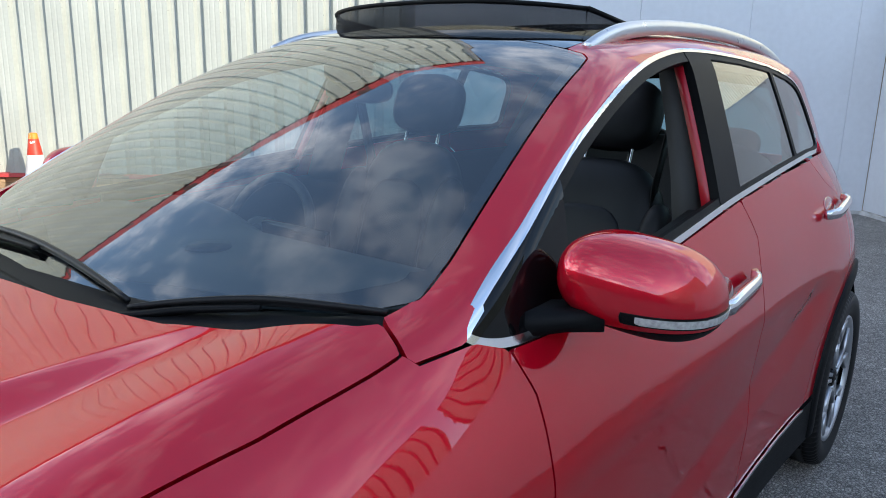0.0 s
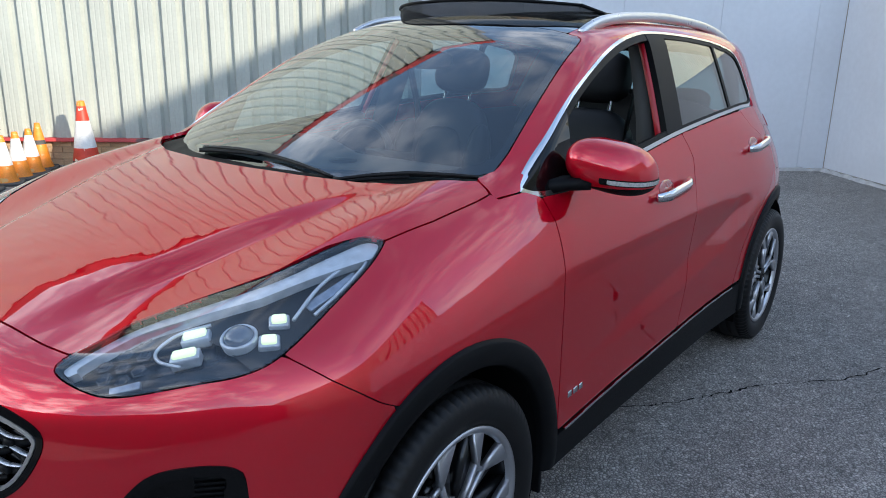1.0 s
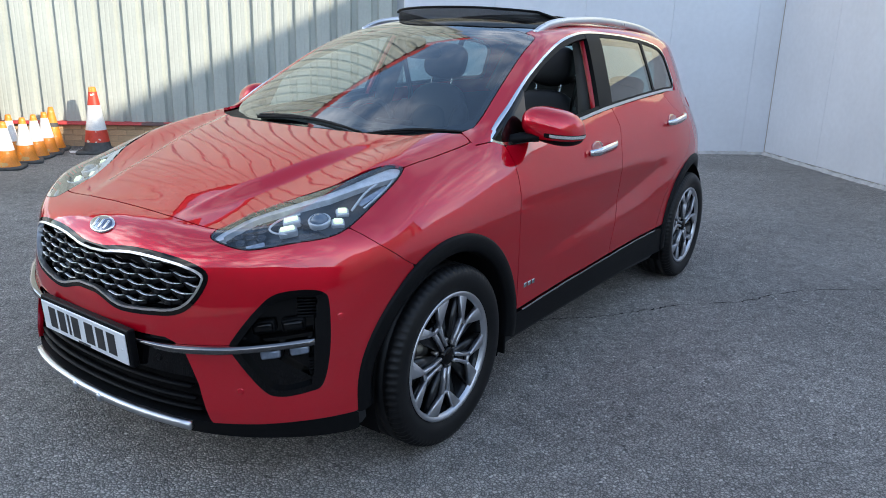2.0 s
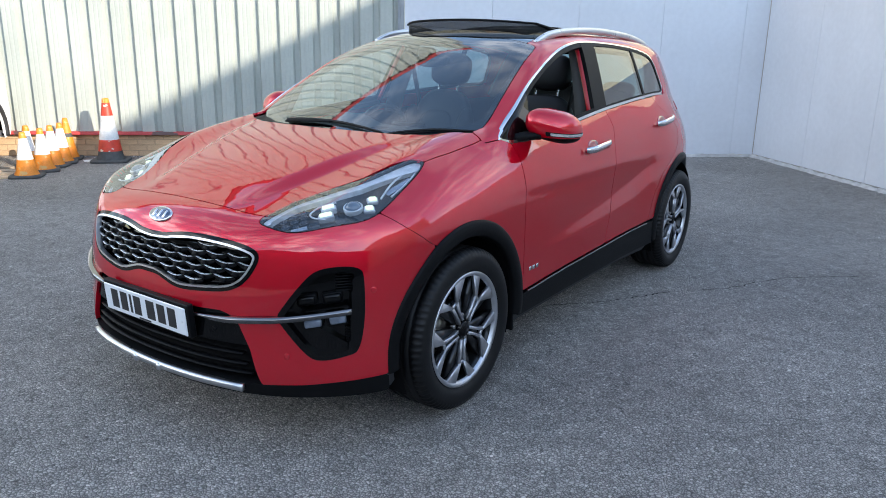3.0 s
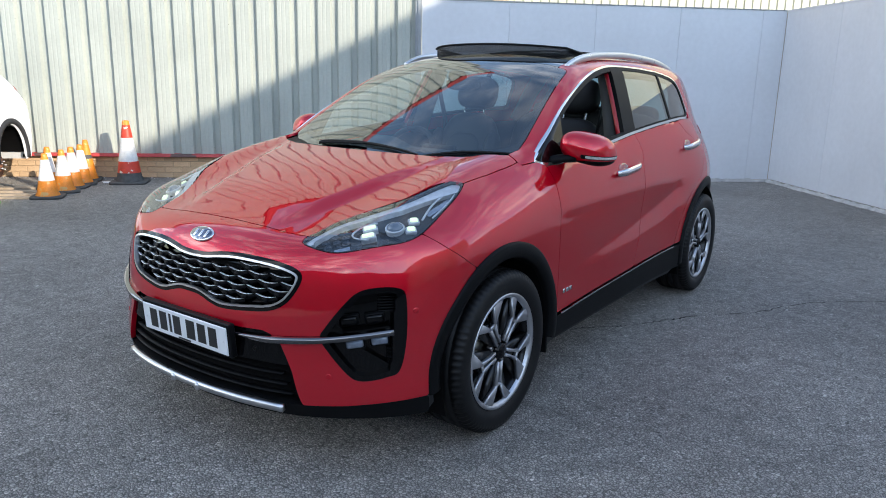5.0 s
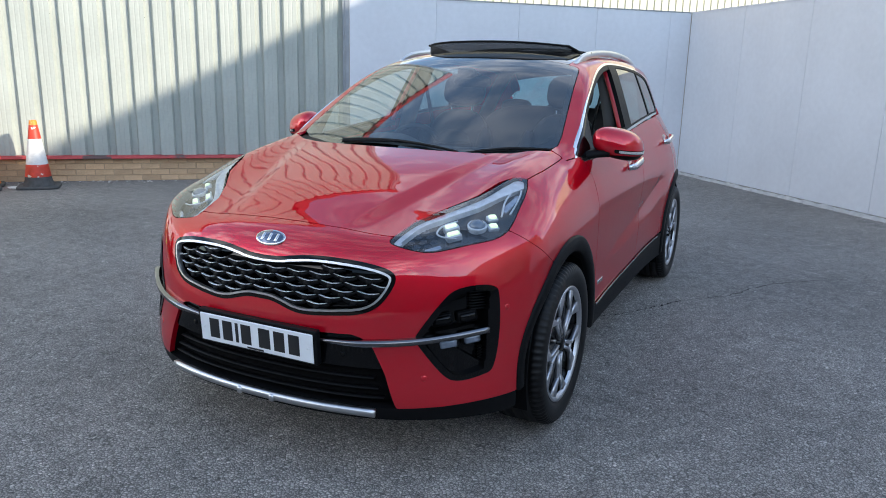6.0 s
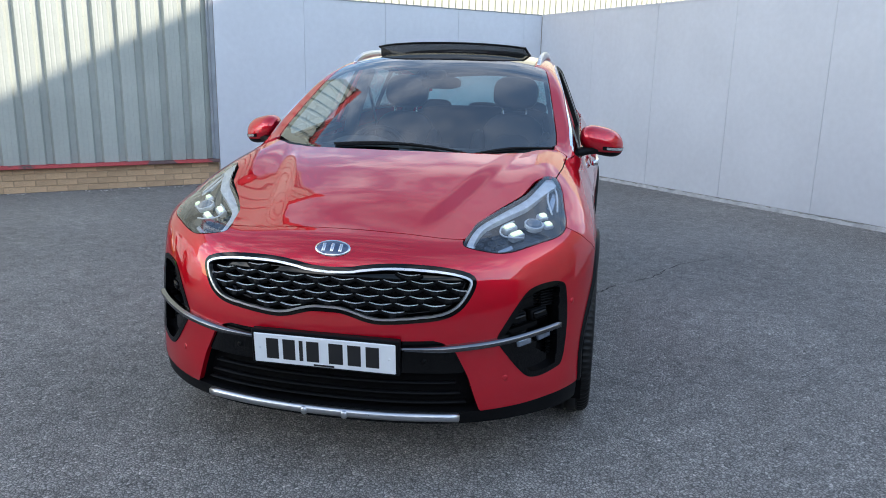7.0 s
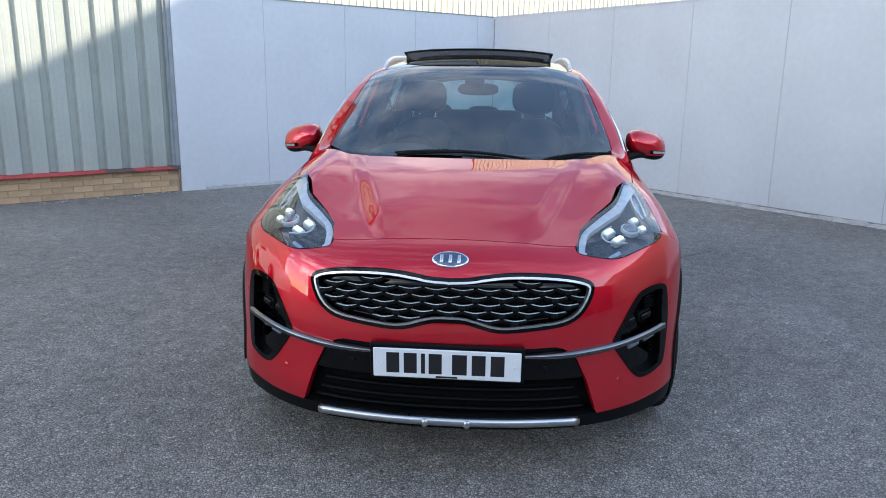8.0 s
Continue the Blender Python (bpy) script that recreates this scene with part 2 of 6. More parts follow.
BRICK = material("buff_brick", (0.55, 0.38, 0.23), rough=0.85, vary=0.12, scale=7, grain=0.15, grain_scale=90, bump=0.4, bump_scale=150, random_tint=0.14)
MORTAR = material("mortar", (0.42, 0.31, 0.20), rough=0.95, vary=0.15, scale=12, grain=0.1)
FLASHING = material("red_flashing", (0.42, 0.045, 0.045), rough=0.55, vary=0.18, scale=5, grain=0.1, grain_scale=60)
TRIM_GREY = material("grey_trim", (0.27, 0.29, 0.31), rough=0.5, vary=0.12, scale=5)
# kept dark so the unseen buildings reflect and bounce little light
RENDER_GREY = material("unseen_building_grey", (0.13, 0.13, 0.125), rough=0.9, vary=0.12, scale=0.8, grain=0.1, grain_scale=20)
CONE_ORANGE = material("cone_orange", (0.72, 0.23, 0.02), rough=0.55, vary=0.18, scale=14, grain=0.1, grain_scale=80)
CONE_RED = material("cone_red", (0.58, 0.045, 0.02), rough=0.5, vary=0.18, scale=14, grain=0.1)
CONE_WHITE = material("cone_white", (0.74, 0.73, 0.70), rough=0.5, vary=0.12, scale=18, grain=0.1)
CONE_BASE = material("cone_base_rubber", (0.07, 0.07, 0.068), rough=0.8, vary=0.25, scale=18)
CAR_WHITE = material("white_car_paint", (0.78, 0.79, 0.80), rough=0.3, coat=1.0, vary=0.02, scale=4)
TIMBER = material("weathered_timber", (0.42, 0.33, 0.24), rough=0.85, vary=0.25, scale=10, grain=0.15)
PAPER = material("white_paper", (0.78, 0.78, 0.76), rough=0.8, vary=0.06, scale=12)
GREEN = material("lime_plastic", (0.16, 0.62, 0.05), rough=0.45, vary=0.08, scale=12)
PEBBLE = material("pale_debris", (0.62, 0.60, 0.56), rough=0.9, vary=0.2, scale=30)


def worn(m, color, size, start):
    """Lets another colour show through in ragged patches: scuffs and worn paint."""
    n, l = m.node_tree.nodes, m.node_tree.links
    p = n["Principled BSDF"]
    t, r, mix = n.new("ShaderNodeTexNoise"), n.new("ShaderNodeMapRange"), n.new("ShaderNodeMixRGB")
    t.inputs["Scale"].default_value, t.inputs["Detail"].default_value = size, 5.0
    r.inputs["From Min"].default_value, r.inputs["From Max"].default_value = start, start + 0.03
    l.new(n["Texture Coordinate"].outputs["Object"], t.inputs["Vector"])
    l.new(t.outputs["Fac"], r.inputs["Value"])
    l.new(r.outputs["Result"], mix.inputs["Fac"])
    l.new(p.inputs["Base Color"].links[0].from_socket, mix.inputs["Color1"])
    mix.inputs["Color2"].default_value = (*color, 1)
    l.new(mix.outputs["Color"], p.inputs["Base Color"])


worn(CONE_RED, (0.66, 0.60, 0.52), 11.0, 0.60)
worn(CONE_WHITE, (0.22, 0.20, 0.18), 8.0, 0.66)
worn(CONE_ORANGE, (0.62, 0.36, 0.12), 12.0, 0.60)
worn(FLASHING, (0.10, 0.05, 0.045), 2.2, 0.56)


# ---------- building blocks ----------
def mesh_object(name, verts, faces, material, parent=None, label="", smooth=True, normals=None):
    me = bpy.data.meshes.new(name)
    me.from_pydata([tuple(map(float, v)) for v in verts], [], [tuple(int(i) for i in f) for f in faces])
    me.materials.append(material)
    me.polygons.foreach_set("use_smooth", [smooth] * len(me.polygons))
    me.update()
    if normals is not None:
        me.normals_split_custom_set_from_vertices([tuple(map(float, n)) for n in normals])
    ob = new(name, me)
    if parent is not None:
        ob.parent = parent
    if label:
        tagged(ob, label)
    return ob


def part(name, geo, material, parent=None, label="", smooth=True):
    """One mesh object from (verts, faces) under a thing or a part."""
    return mesh_object(name, geo[0], geo[1], material, parent, label, smooth)


def thing(name, label, category, group="", kind="", at=None):
    ob = new(name)
    ob.empty_display_size = 0.2
    if at is not None:
        ob.matrix_world = at
    return tagged(ob, label, category, group, kind)


def join(*geos):
    verts, faces = [], []
    for v, f in geos:
        k = len(verts)
        verts += [tuple(p) for p in v]
        faces += [tuple(i + k for i in g) for g in f]
    return verts, faces


def moved(geo, m):
    return [tuple(m @ Vector(v)) for v in geo[0]], geo[1]


def mirrored(geo):
    return [(-v[0], v[1], v[2]) for v in geo[0]], [tuple(reversed(f)) for f in geo[1]]


def box(x0, x1, y0, y1, z0, z1, bevel=0.0, segments=2):
    bm = bmesh.new()
    bmesh.ops.create_cube(bm, size=1.0)
    for v in bm.verts:
        v.co = Vector(((x0 + x1) / 2 + v.co.x * (x1 - x0), (y0 + y1) / 2 + v.co.y * (y1 - y0), (z0 + z1) / 2 + v.co.z * (z1 - z0)))
    if bevel:
        bmesh.ops.bevel(bm, geom=bm.edges[:], offset=bevel, segments=segments, profile=0.5, affect="EDGES")
    bm.verts.index_update()
    geo = [tuple(v.co) for v in bm.verts], [tuple(v.index for v in f.verts) for f in bm.faces]
    bm.free()
    return geo


def lathe(profile, n=48, axis="x", turn=1.0):
    """Turns (radius, along) rows round an axis."""
    verts, faces, k = [], [], len(profile)
    steps = n if turn == 1.0 else n + 1
    for i in range(steps):
        a = 2 * math.pi * turn * i / n
        c, s = math.cos(a), math.sin(a)
        for r, h in profile:
            verts.append((h, r * c, r * s) if axis == "x" else (r * c, r * s, h))
    for i in range(n):
        j = (i + 1) % steps
        for q in range(k - 1):
            f = (i * k + q, i * k + q + 1, j * k + q + 1, j * k + q)
            faces.append(tuple(reversed(f)) if axis == "x" else f)
    return verts, faces


def sweep(path, section, up=(0, 0, 1), scale=None, closed=False):
    """A closed section, (across, up) pairs, carried along a path, with capped ends."""
    path = [Vector(p) for p in path]
    verts, faces, k, n = [], [], len(section), len(path)
    for i, p in enumerate(path):
        a, b = path[(i - 1) % n if closed else max(i - 1, 0)], path[(i + 1) % n if closed else min(i + 1, n - 1)]
        t = (b - a).normalized()
        across = t.cross(Vector(up)).normalized()
        high = across.cross(t)
        s = scale[i] if scale else 1.0
        verts += [tuple(p + across * (u * s) + high * (v * s)) for u, v in section]
    for i in range(n if closed else n - 1):
        j = (i + 1) % n
        for q in range(k):
            r = (q + 1) % k
            faces.append((i * k + q, i * k + r, j * k + r, j * k + q))
    if not closed:
        faces.append(tuple(reversed(range(k))))
        faces.append(tuple((n - 1) * k + q for q in range(k)))
    return verts, faces


def oval(rx, ry, n=12):
    return [(rx * math.cos(2 * math.pi * i / n), ry * math.sin(2 * math.pi * i / n)) for i in range(n)]


def curve(points, n=8, closed=False):
    """Smooth line through the points (Catmull-Rom), any dimension."""
    p = np.array(points, float)
    k = len(p)
    rows = []
    for i in range(k if closed else k - 1):
        if closed:
            a, b, c, d = p[(i - 1) % k], p[i], p[(i + 1) % k], p[(i + 2) % k]
        else:
            a, b, c, d = p[max(i - 1, 0)], p[i], p[i + 1], p[min(i + 2, k - 1)]
        for t in np.arange(n) / n:
            rows.append(0.5 * (2 * b + (c - a) * t + (2 * a - 5 * b + 4 * c - d) * t ** 2 + (3 * b - a - 3 * c + d) * t ** 3))
    if not closed:
        rows.append(p[-1])
    return np.array(rows)


def blob(x, y, z, rx, ry, rz, power=2.6, n=28, m=18):
    """Rounded box-like cushion (superellipsoid)."""
    verts, faces = [], []
    sgn = lambda v: math.copysign(abs(v) ** (2 / power), v)
    for j in range(m + 1):
        b = -math.pi / 2 + math.pi * j / m
        for i in range(n):
            a = 2 * math.pi * i / n
            verts.append((x + rx * sgn(math.cos(b)) * sgn(math.cos(a)), y + ry * sgn(math.cos(b)) * sgn(math.sin(a)), z + rz * sgn(math.sin(b))))
    for j in range(m):
        for i in range(n):
            k = (i + 1) % n
            faces.append((j * n + i, j * n + k, (j + 1) * n + k, (j + 1) * n + i))
    return verts, faces


def prism(outline, z0, z1, bevel=0.0):
    """Flat outline in x, y, raised from z0 to z1; bevel draws the upper edge in."""
    o = np.array(outline, float)
    n = len(o)
    area = np.sum(o[:, 0] * np.roll(o[:, 1], -1) - np.roll(o[:, 0], -1) * o[:, 1])
    if area < 0:
        o = o[::-1]
    rings = [(o, z0)]
    if bevel:
        e = np.roll(o, -1, 0) - o
        e /= np.maximum(np.linalg.norm(e, axis=1, keepdims=True), 1e-9)
        nrm = np.stack([-e[:, 1], e[:, 0]], 1)
        inn = nrm + np.roll(nrm, 1, 0)
        inn /= np.maximum(np.linalg.norm(inn, axis=1, keepdims=True), 1e-9)
        rings += [(o, z1 - bevel), (o + inn * bevel, z1)]
    else:
        rings.append((o, z1))
    verts = [(x, y, z) for r, z in rings for x, y in r]
    faces = []
    for k in range(len(rings) - 1):
        for i in range(n):
            j = (i + 1) % n
            faces.append((k * n + i, k * n + j, (k + 1) * n + j, (k + 1) * n + i))
    faces.append(tuple((len(rings) - 1) * n + i for i in range(n)))
    faces.append(tuple(reversed(range(n))))
    return verts, faces


# ---------- body shape: smooth surfaces, metres, car faces -y, its left side is +x ----------
SPLINES = {}


def spline(knots, v):
    """Natural cubic through (position, value) knots, straight beyond the ends."""
    if id(knots) not in SPLINES:
        k = np.array(knots, float)
        x, y = k[:, 0], k[:, 1]
        n, h = len(x), np.diff(x)
        a, r = np.eye(n), np.zeros(n)
        for i in range(1, n - 1):
            a[i, i - 1:i + 2] = h[i - 1], 2 * (h[i - 1] + h[i]), h[i]
            r[i] = 6 * ((y[i + 1] - y[i]) / h[i] - (y[i] - y[i - 1]) / h[i - 1])
        m = np.linalg.solve(a, r)
        fine = np.linspace(x[0], x[-1], 1500)
        i = np.clip(np.searchsorted(x, fine) - 1, 0, n - 2)
        p, q = x[i + 1] - fine, fine - x[i]
        s = (m[i] * p ** 3 + m[i + 1] * q ** 3) / (6 * h[i]) + (y[i] / h[i] - m[i] * h[i] / 6) * p + (y[i + 1] / h[i] - m[i + 1] * h[i] / 6) * q
        SPLINES[id(knots)] = (fine, s, (s[1] - s[0]) / (fine[1] - fine[0]), (s[-1] - s[-2]) / (fine[1] - fine[0]))
    fine, s, g0, g1 = SPLINES[id(knots)]
    return np.interp(v, fine, s) + np.minimum(v - fine[0], 0) * g0 + np.maximum(v - fine[-1], 0) * g1


def smax(a, b, k):
    h = np.clip(0.5 + 0.5 * (a - b) / k, 0, 1)
    return b + (a - b) * h + k * h * (1 - h)


def sstep(a, b, v):
    t = np.clip((v - a) / (b - a), 0, 1)
    return t * t * (3 - 2 * t)


WIDE = [(-0.9, 0.86), (-0.45, 0.900), (0.0, 0.918), (0.5, 0.905), (1.3, 0.897), (2.0, 0.905), (2.67, 0.915), (2.9, 0.872), (3.2, 0.78), (3.5, 0.66)]
TUCK = [(-0.6, 6.5), (-0.4, 5.5), (-0.2, 3.1), (0.0, 2.1), (0.45, 1.25), (1.0, 1.0), (1.57, 0.86), (2.65, 0.98), (3.4, 1.3)]
HOOD = [(-0.86, 0.79), (-0.755, 0.846), (-0.646, 0.880), (-0.5, 0.925), (-0.3, 0.984), (-0.086, 1.042), (0.16, 1.093), (0.5, 1.14)]
NOSE = [(0.15, -0.80), (0.24, -0.845), (0.31, -0.858), (0.40, -0.850), (0.50, -0.840), (0.60, -0.832), (0.70, -0.815), (0.80, -0.785), (0.90, -0.735)]
ROOF = [(0.8, 1.50), (1.1, 1.553), (1.5, 1.597), (2.0, 1.607), (2.6, 1.585), (3.2, 1.525)]


def side(y, z):
    w = spline(WIDE, y)
    up = np.maximum(z - 0.78, 0)
    w = w - spline(TUCK, y) * up ** 2
    low = np.interp(y, [0.5, 0.70, 1.02, 1.45, 1.85, 2.1, 2.4], [0.53, 0.562, 0.606, 0.657, 0.729, 0.79, 0.81])      # deepest line of the door's hollow
    high = np.interp(y, [0.55, 0.75, 1.02, 1.45, 1.9, 2.15, 2.4], [0.012, 0.025, 0.060, 0.088, 0.120, 0.100, 0.06])
    deep = 0.155 * np.minimum(high, 0.10) * sstep(0.55, 1.0, y) * (1 - sstep(2.0, 2.4, y))
    hollow = -smax(-(1 + (z - low) / high), -(1 - (z - low) / np.maximum(0.83 - low, 0.06)), 0.25)
    w = w - deep * 0.5 * (hollow + np.sqrt(hollow ** 2 + 0.01))
    return w - 0.9 * np.maximum(0.34 - z, 0) ** 2


def top(x, y):
    x = np.abs(x)
    z = spline(HOOD, y) + 0.010 - (0.13 - 0.06 * sstep(-0.35, 0.05, y)) * x ** 2
    crease = 0.335 + 0.30 * (y + 0.45)
    z = z + 0.019 * (1 - sstep(-0.045, 0.045, x - crease)) * sstep(-0.72, -0.35, y) * (1 - 0.45 * sstep(-0.2, 0.12, y))
    return z + 0.022 * np.exp(-((x - 0.65) / 0.11) ** 2) * sstep(-0.6, 0.0, y) + 0.030 * sstep(0.38, 0.72, x) * (1 - 0.85 * sstep(-0.35, 0.05, y))


def front(x, z):
    return spline(NOSE, z) + 0.21 * x ** 2 + 0.39 * x ** 4


def body(p):
    x, y, z = np.abs(p[..., 0]), p[..., 1], p[..., 2]
    f = smax(x - side(y, z), front(x, z) - y, 0.10)
    f = smax(f, 0.94 * (z - top(x, y)), 0.07)
    return smax(f, y - 3.56 + 0.28 * x ** 2 + 0.25 * np.abs(z - 0.75) ** 1.5, 0.15)


def cabin(p):
    x, y, z = np.abs(p[..., 0]), p[..., 1], p[..., 2]
    s = x - (0.797 - 0.36 * (z - 1.13) - 0.14 * (z - 1.13) ** 2 - 0.03 * np.maximum(y - 1.6, 0) ** 2 - 0.25 * np.maximum(y - 2.66, 0) ** 2 - 0.06 * (np.maximum(0.62 - y, 0) / 0.3) ** 2)
    yy = y - 0.36 * x ** 2
    screen = 0.88 * (z - (1.118 + 0.523 * (yy - 0.229) + 0.011 * np.sin(np.clip((yy - 0.2) / 0.78, 0, 1) * np.pi)))
    roof = z - (spline(ROOF, y) - 0.09 * x ** 2 - 0.22 * x ** 4)
    f = smax(s, screen, 0.03)
    f = smax(f, roof, 0.06)
    return smax(f, 0.7 * (z - (1.55 - 1.05 * (y - 3.02) - 0.2 * x ** 2)), 0.06)


def cast(fun, start, way, far):
    """Distance along each ray at which fun crosses from inside (< 0) to outside."""
    lo = np.zeros(start.shape[:-1])
    hi = np.full(start.shape[:-1], float(far))
    for _ in range(25):
        mid = 0.5 * (lo + hi)
        inside = fun(start + mid[..., None] * way) < 0
        lo, hi = np.where(inside, mid, lo), np.where(inside, hi, mid)
    return start + (0.5 * (lo + hi))[..., None] * way


def slope(fun, p):
    """Outward unit normals."""
    n = np.stack([fun(p + e) - fun(p - e) for e in 0.002 * np.eye(3)], -1)
    return n / np.maximum(np.linalg.norm(n, axis=-1, keepdims=True), 1e-9)


# ---------- panels cut out of the smooth shapes ----------
def within(poly, a, b):
    """Signed distance to a closed outline, positive inside."""
    q = np.asarray(poly, float)
    shape = a.shape
    p = np.stack([a.ravel(), b.ravel()], 1)
    best = np.full(len(p), 1e9)
    odd = np.zeros(len(p), bool)
    for s, e in zip(q, np.roll(q, -1, 0)):
        d = e - s
        w = p - s
        t = np.clip((w @ d) / max(d @ d, 1e-12), 0, 1)
        best = np.minimum(best, np.linalg.norm(w - t[:, None] * d, axis=1))
        cross = (s[1] > p[:, 1]) != (e[1] > p[:, 1])
        if abs(d[1]) > 1e-12:
            odd ^= cross & (p[:, 0] < s[0] + (p[:, 1] - s[1]) * d[0] / d[1])
    return np.where(odd, best, -best).reshape(shape)


def shell(p):
    """Lower body and cabin as one skin."""
    a, b = body(p), cabin(p) + 0.3 * (1 - sstep(0.62, 0.88, p[..., 2]))
    return -smax(-a, -b, 0.002 + 0.05 * np.maximum(sstep(0.36, 0.9, p[..., 1]), sstep(0.68, 0.75, np.abs(p[..., 0])) * sstep(0.12, 0.30, p[..., 1])))


def lying(fun, x0, x1, y0, y1, step, z=0.5):
    """Rays straight up over a plan rectangle."""
    x, y = np.meshgrid(np.linspace(x0, x1, int(abs(x1 - x0) / step) + 2), np.linspace(y0, y1, int(abs(y1 - y0) / step) + 2), indexing="ij")
    return cast(fun, np.stack([x, y, np.full_like(x, z)], -1), np.array([0, 0, 1.0]), 1.6)


def around(fun, y0, y1, a0, a1, step, x=0.25, z=0.6):
    """Rays across the car, fanned from low to high."""
    y, a = np.meshgrid(np.linspace(y0, y1, int(abs(y1 - y0) / step) + 2), np.radians(np.linspace(a0, a1, int(abs(a1 - a0) / 100 / step) + 2)), indexing="ij")
    return cast(fun, np.stack([np.full_like(y, x), y, np.full_like(y, z)], -1), np.stack([np.cos(a), 0 * a, np.sin(a)], -1), 1.7)


def ball(fun, a0, a1, e0, e1, step, y=-0.15, z=0.55, sign=-1):
    """Rays fanned out of the nose (sign -1) or the tail (sign 1)."""
    a, e = np.meshgrid(np.radians(np.linspace(a0, a1, int(abs(a1 - a0) / 57 / step) + 2)), np.radians(np.linspace(e0, e1, int(abs(e1 - e0) / 57 / step) + 2)), indexing="ij")
    way = np.stack([np.sin(a) * np.cos(e), sign * np.cos(a) * np.cos(e), np.sin(e)], -1)
    return cast(fun, np.broadcast_to(np.array([0, y, z]), way.shape), way, 1.7)


def panel(name, fun, p, clip, material, parent, label="", rim=0.012, lift=0.0, mirror=False):
    """Cuts the region clip > 0 out of the surface grid p, turns its edge inward by rim, and lifts it along the normal."""
    n = slope(fun, p)
    c = clip(p) - 0.0
    rows, cols = c.shape
    verts, norms, faces = [], [], []
    index, cuts = {}, {}

    def corner(i, j):
        if (i, j) not in index:
            index[i, j] = len(verts)
            verts.append(p[i, j]), norms.append(n[i, j])
        return index[i, j]

    def cut(a, b):
        key = (a, b) if a < b else (b, a)
        if key not in cuts:
            (i, j), (k, m) = key
            t = c[i, j] / (c[i, j] - c[k, m])
            v = p[i, j] + (p[k, m] - p[i, j]) * t
            w = n[i, j] + (n[k, m] - n[i, j]) * t
            w = w / max(np.linalg.norm(w), 1e-9)
            cuts[key] = len(verts)
            verts.append(v - w * float(fun(v[None])[0]) * 0.9), norms.append(w)
        return cuts[key]

    ins = c > 0
    count = ins[:-1, :-1].astype(int) + ins[1:, :-1] + ins[1:, 1:] + ins[:-1, 1:]
    for i, j in zip(*np.nonzero(count)):
        loop = [(i, j), (i + 1, j), (i + 1, j + 1), (i, j + 1)]
        if count[i, j] == 4:
            faces.append([corner(*q) for q in loop])
            continue
        f = []
        for q, r in zip(loop, loop[1:] + loop[:1]):
            if ins[q]:
                f.append(corner(*q))
            if ins[q] != ins[r]:
                f.append(cut(q, r))
        if len(f) > 2:
            faces.append(f)
    if not faces:
        return None
    v, w = np.array(verts), np.array(norms)
    facing = sum(float(np.dot(np.cross(v[f[1]] - v[f[0]], v[f[2]] - v[f[0]]), w[f[0]])) for f in faces[::max(1, len(faces) // 60)])
    if facing < 0:
        faces = [f[::-1] for f in faces]
    v = v + w * lift
    edge = {}
    for f in faces:
        for a, b in zip(f, f[1:] + f[:1]):
            edge[a, b] = edge.get((a, b), 0) + 1
    if rim:
        border = [(a, b) for a, b in edge if (b, a) not in edge]
        base = len(v)
        twin = {}
        extra, flat = [], []
        for a, b in border:
            for q in (a, b):
                if q not in twin:
                    twin[q] = base + len(extra)
                    extra += [v[q], v[q] - w[q] * rim]
                    flat += [np.zeros(3), np.zeros(3)]
            faces.append([twin[b], twin[a], twin[a] + 1, twin[b] + 1])
        v, w = np.vstack([v, np.array(extra)]), np.vstack([w, np.array(flat)])
    ob = mesh_object(name, v, faces, material, parent, label, True, w)
    if mirror:
        flip = np.array([-1.0, 1, 1])
        twin_ob = mesh_object(name, v * flip, [f[::-1] for f in faces], material, parent, label, True, w * flip)
        return ob, twin_ob
    return ob


# ---------- the yard ----------
YARD = Matrix(((-0.7455, 0.6665, 0, -0.04), (-0.6665, -0.7455, 0, 9.25), (0, 0, 1, 0), (0, 0, 0, 1)))   # along the cladding, out into the yard, up; from the hoarding's inner corner


def placed(ob):
    ob.matrix_world = YARD
    return ob


ground = part("ground", ([(-400, -400, 0), (400, -400, 0), (400, 400, 0), (-400, 400, 0)], [(0, 1, 2, 3)]), ASPHALT, smooth=False)
tagged(ground, "dark grey weathered asphalt yard with pale stone chips", "ground", kind="structure")

WALL_TOP, WALL_END = 7.4, 17.5
PITCH, FIRST = 0.268, 5.33


def groove_line(start, end, pitch, first, depth, mouth, floor):
    """Plan line of trapezoidal sheeting: broad flats with narrow grooves."""
    rows = [(start, 0.0)]
    k = 0
    while first + k * pitch + mouth < end:
        g = first + k * pitch
        if g - mouth / 2 > start:
            rows += [(g - mouth / 2, 0.0), (g - floor / 2, -depth), (g + floor / 2, -depth), (g + mouth / 2, 0.0)]
            for s in (0.33, 0.67):                       # faint stiffening swages on the flat
                c = g + mouth / 2 + (pitch - mouth) * s
                rows += [(c - 0.012, 0.0), (c, -0.0025), (c + 0.012, 0.0)]
        k += 1
    rows.append((end, 0.0))
    return rows


def sheeting(rows, z0, z1, b, thick=0.004):
    n = len(rows)
    verts = [(a, b + d, z) for z in (z0, z1) for a, d in rows] + [(a, b + d - thick, z) for z in (z0, z1) for a, d in rows]
    faces = []
    for i in range(n - 1):
        faces += [(i + 1, i, n + i, n + i + 1), (2 * n + i, 2 * n + i + 1, 3 * n + i + 1, 3 * n + i), (i, i + 1, 2 * n + i + 1, 2 * n + i), (n + i + 1, n + i, 3 * n + i, 3 * n + i + 1)]
    return verts, faces


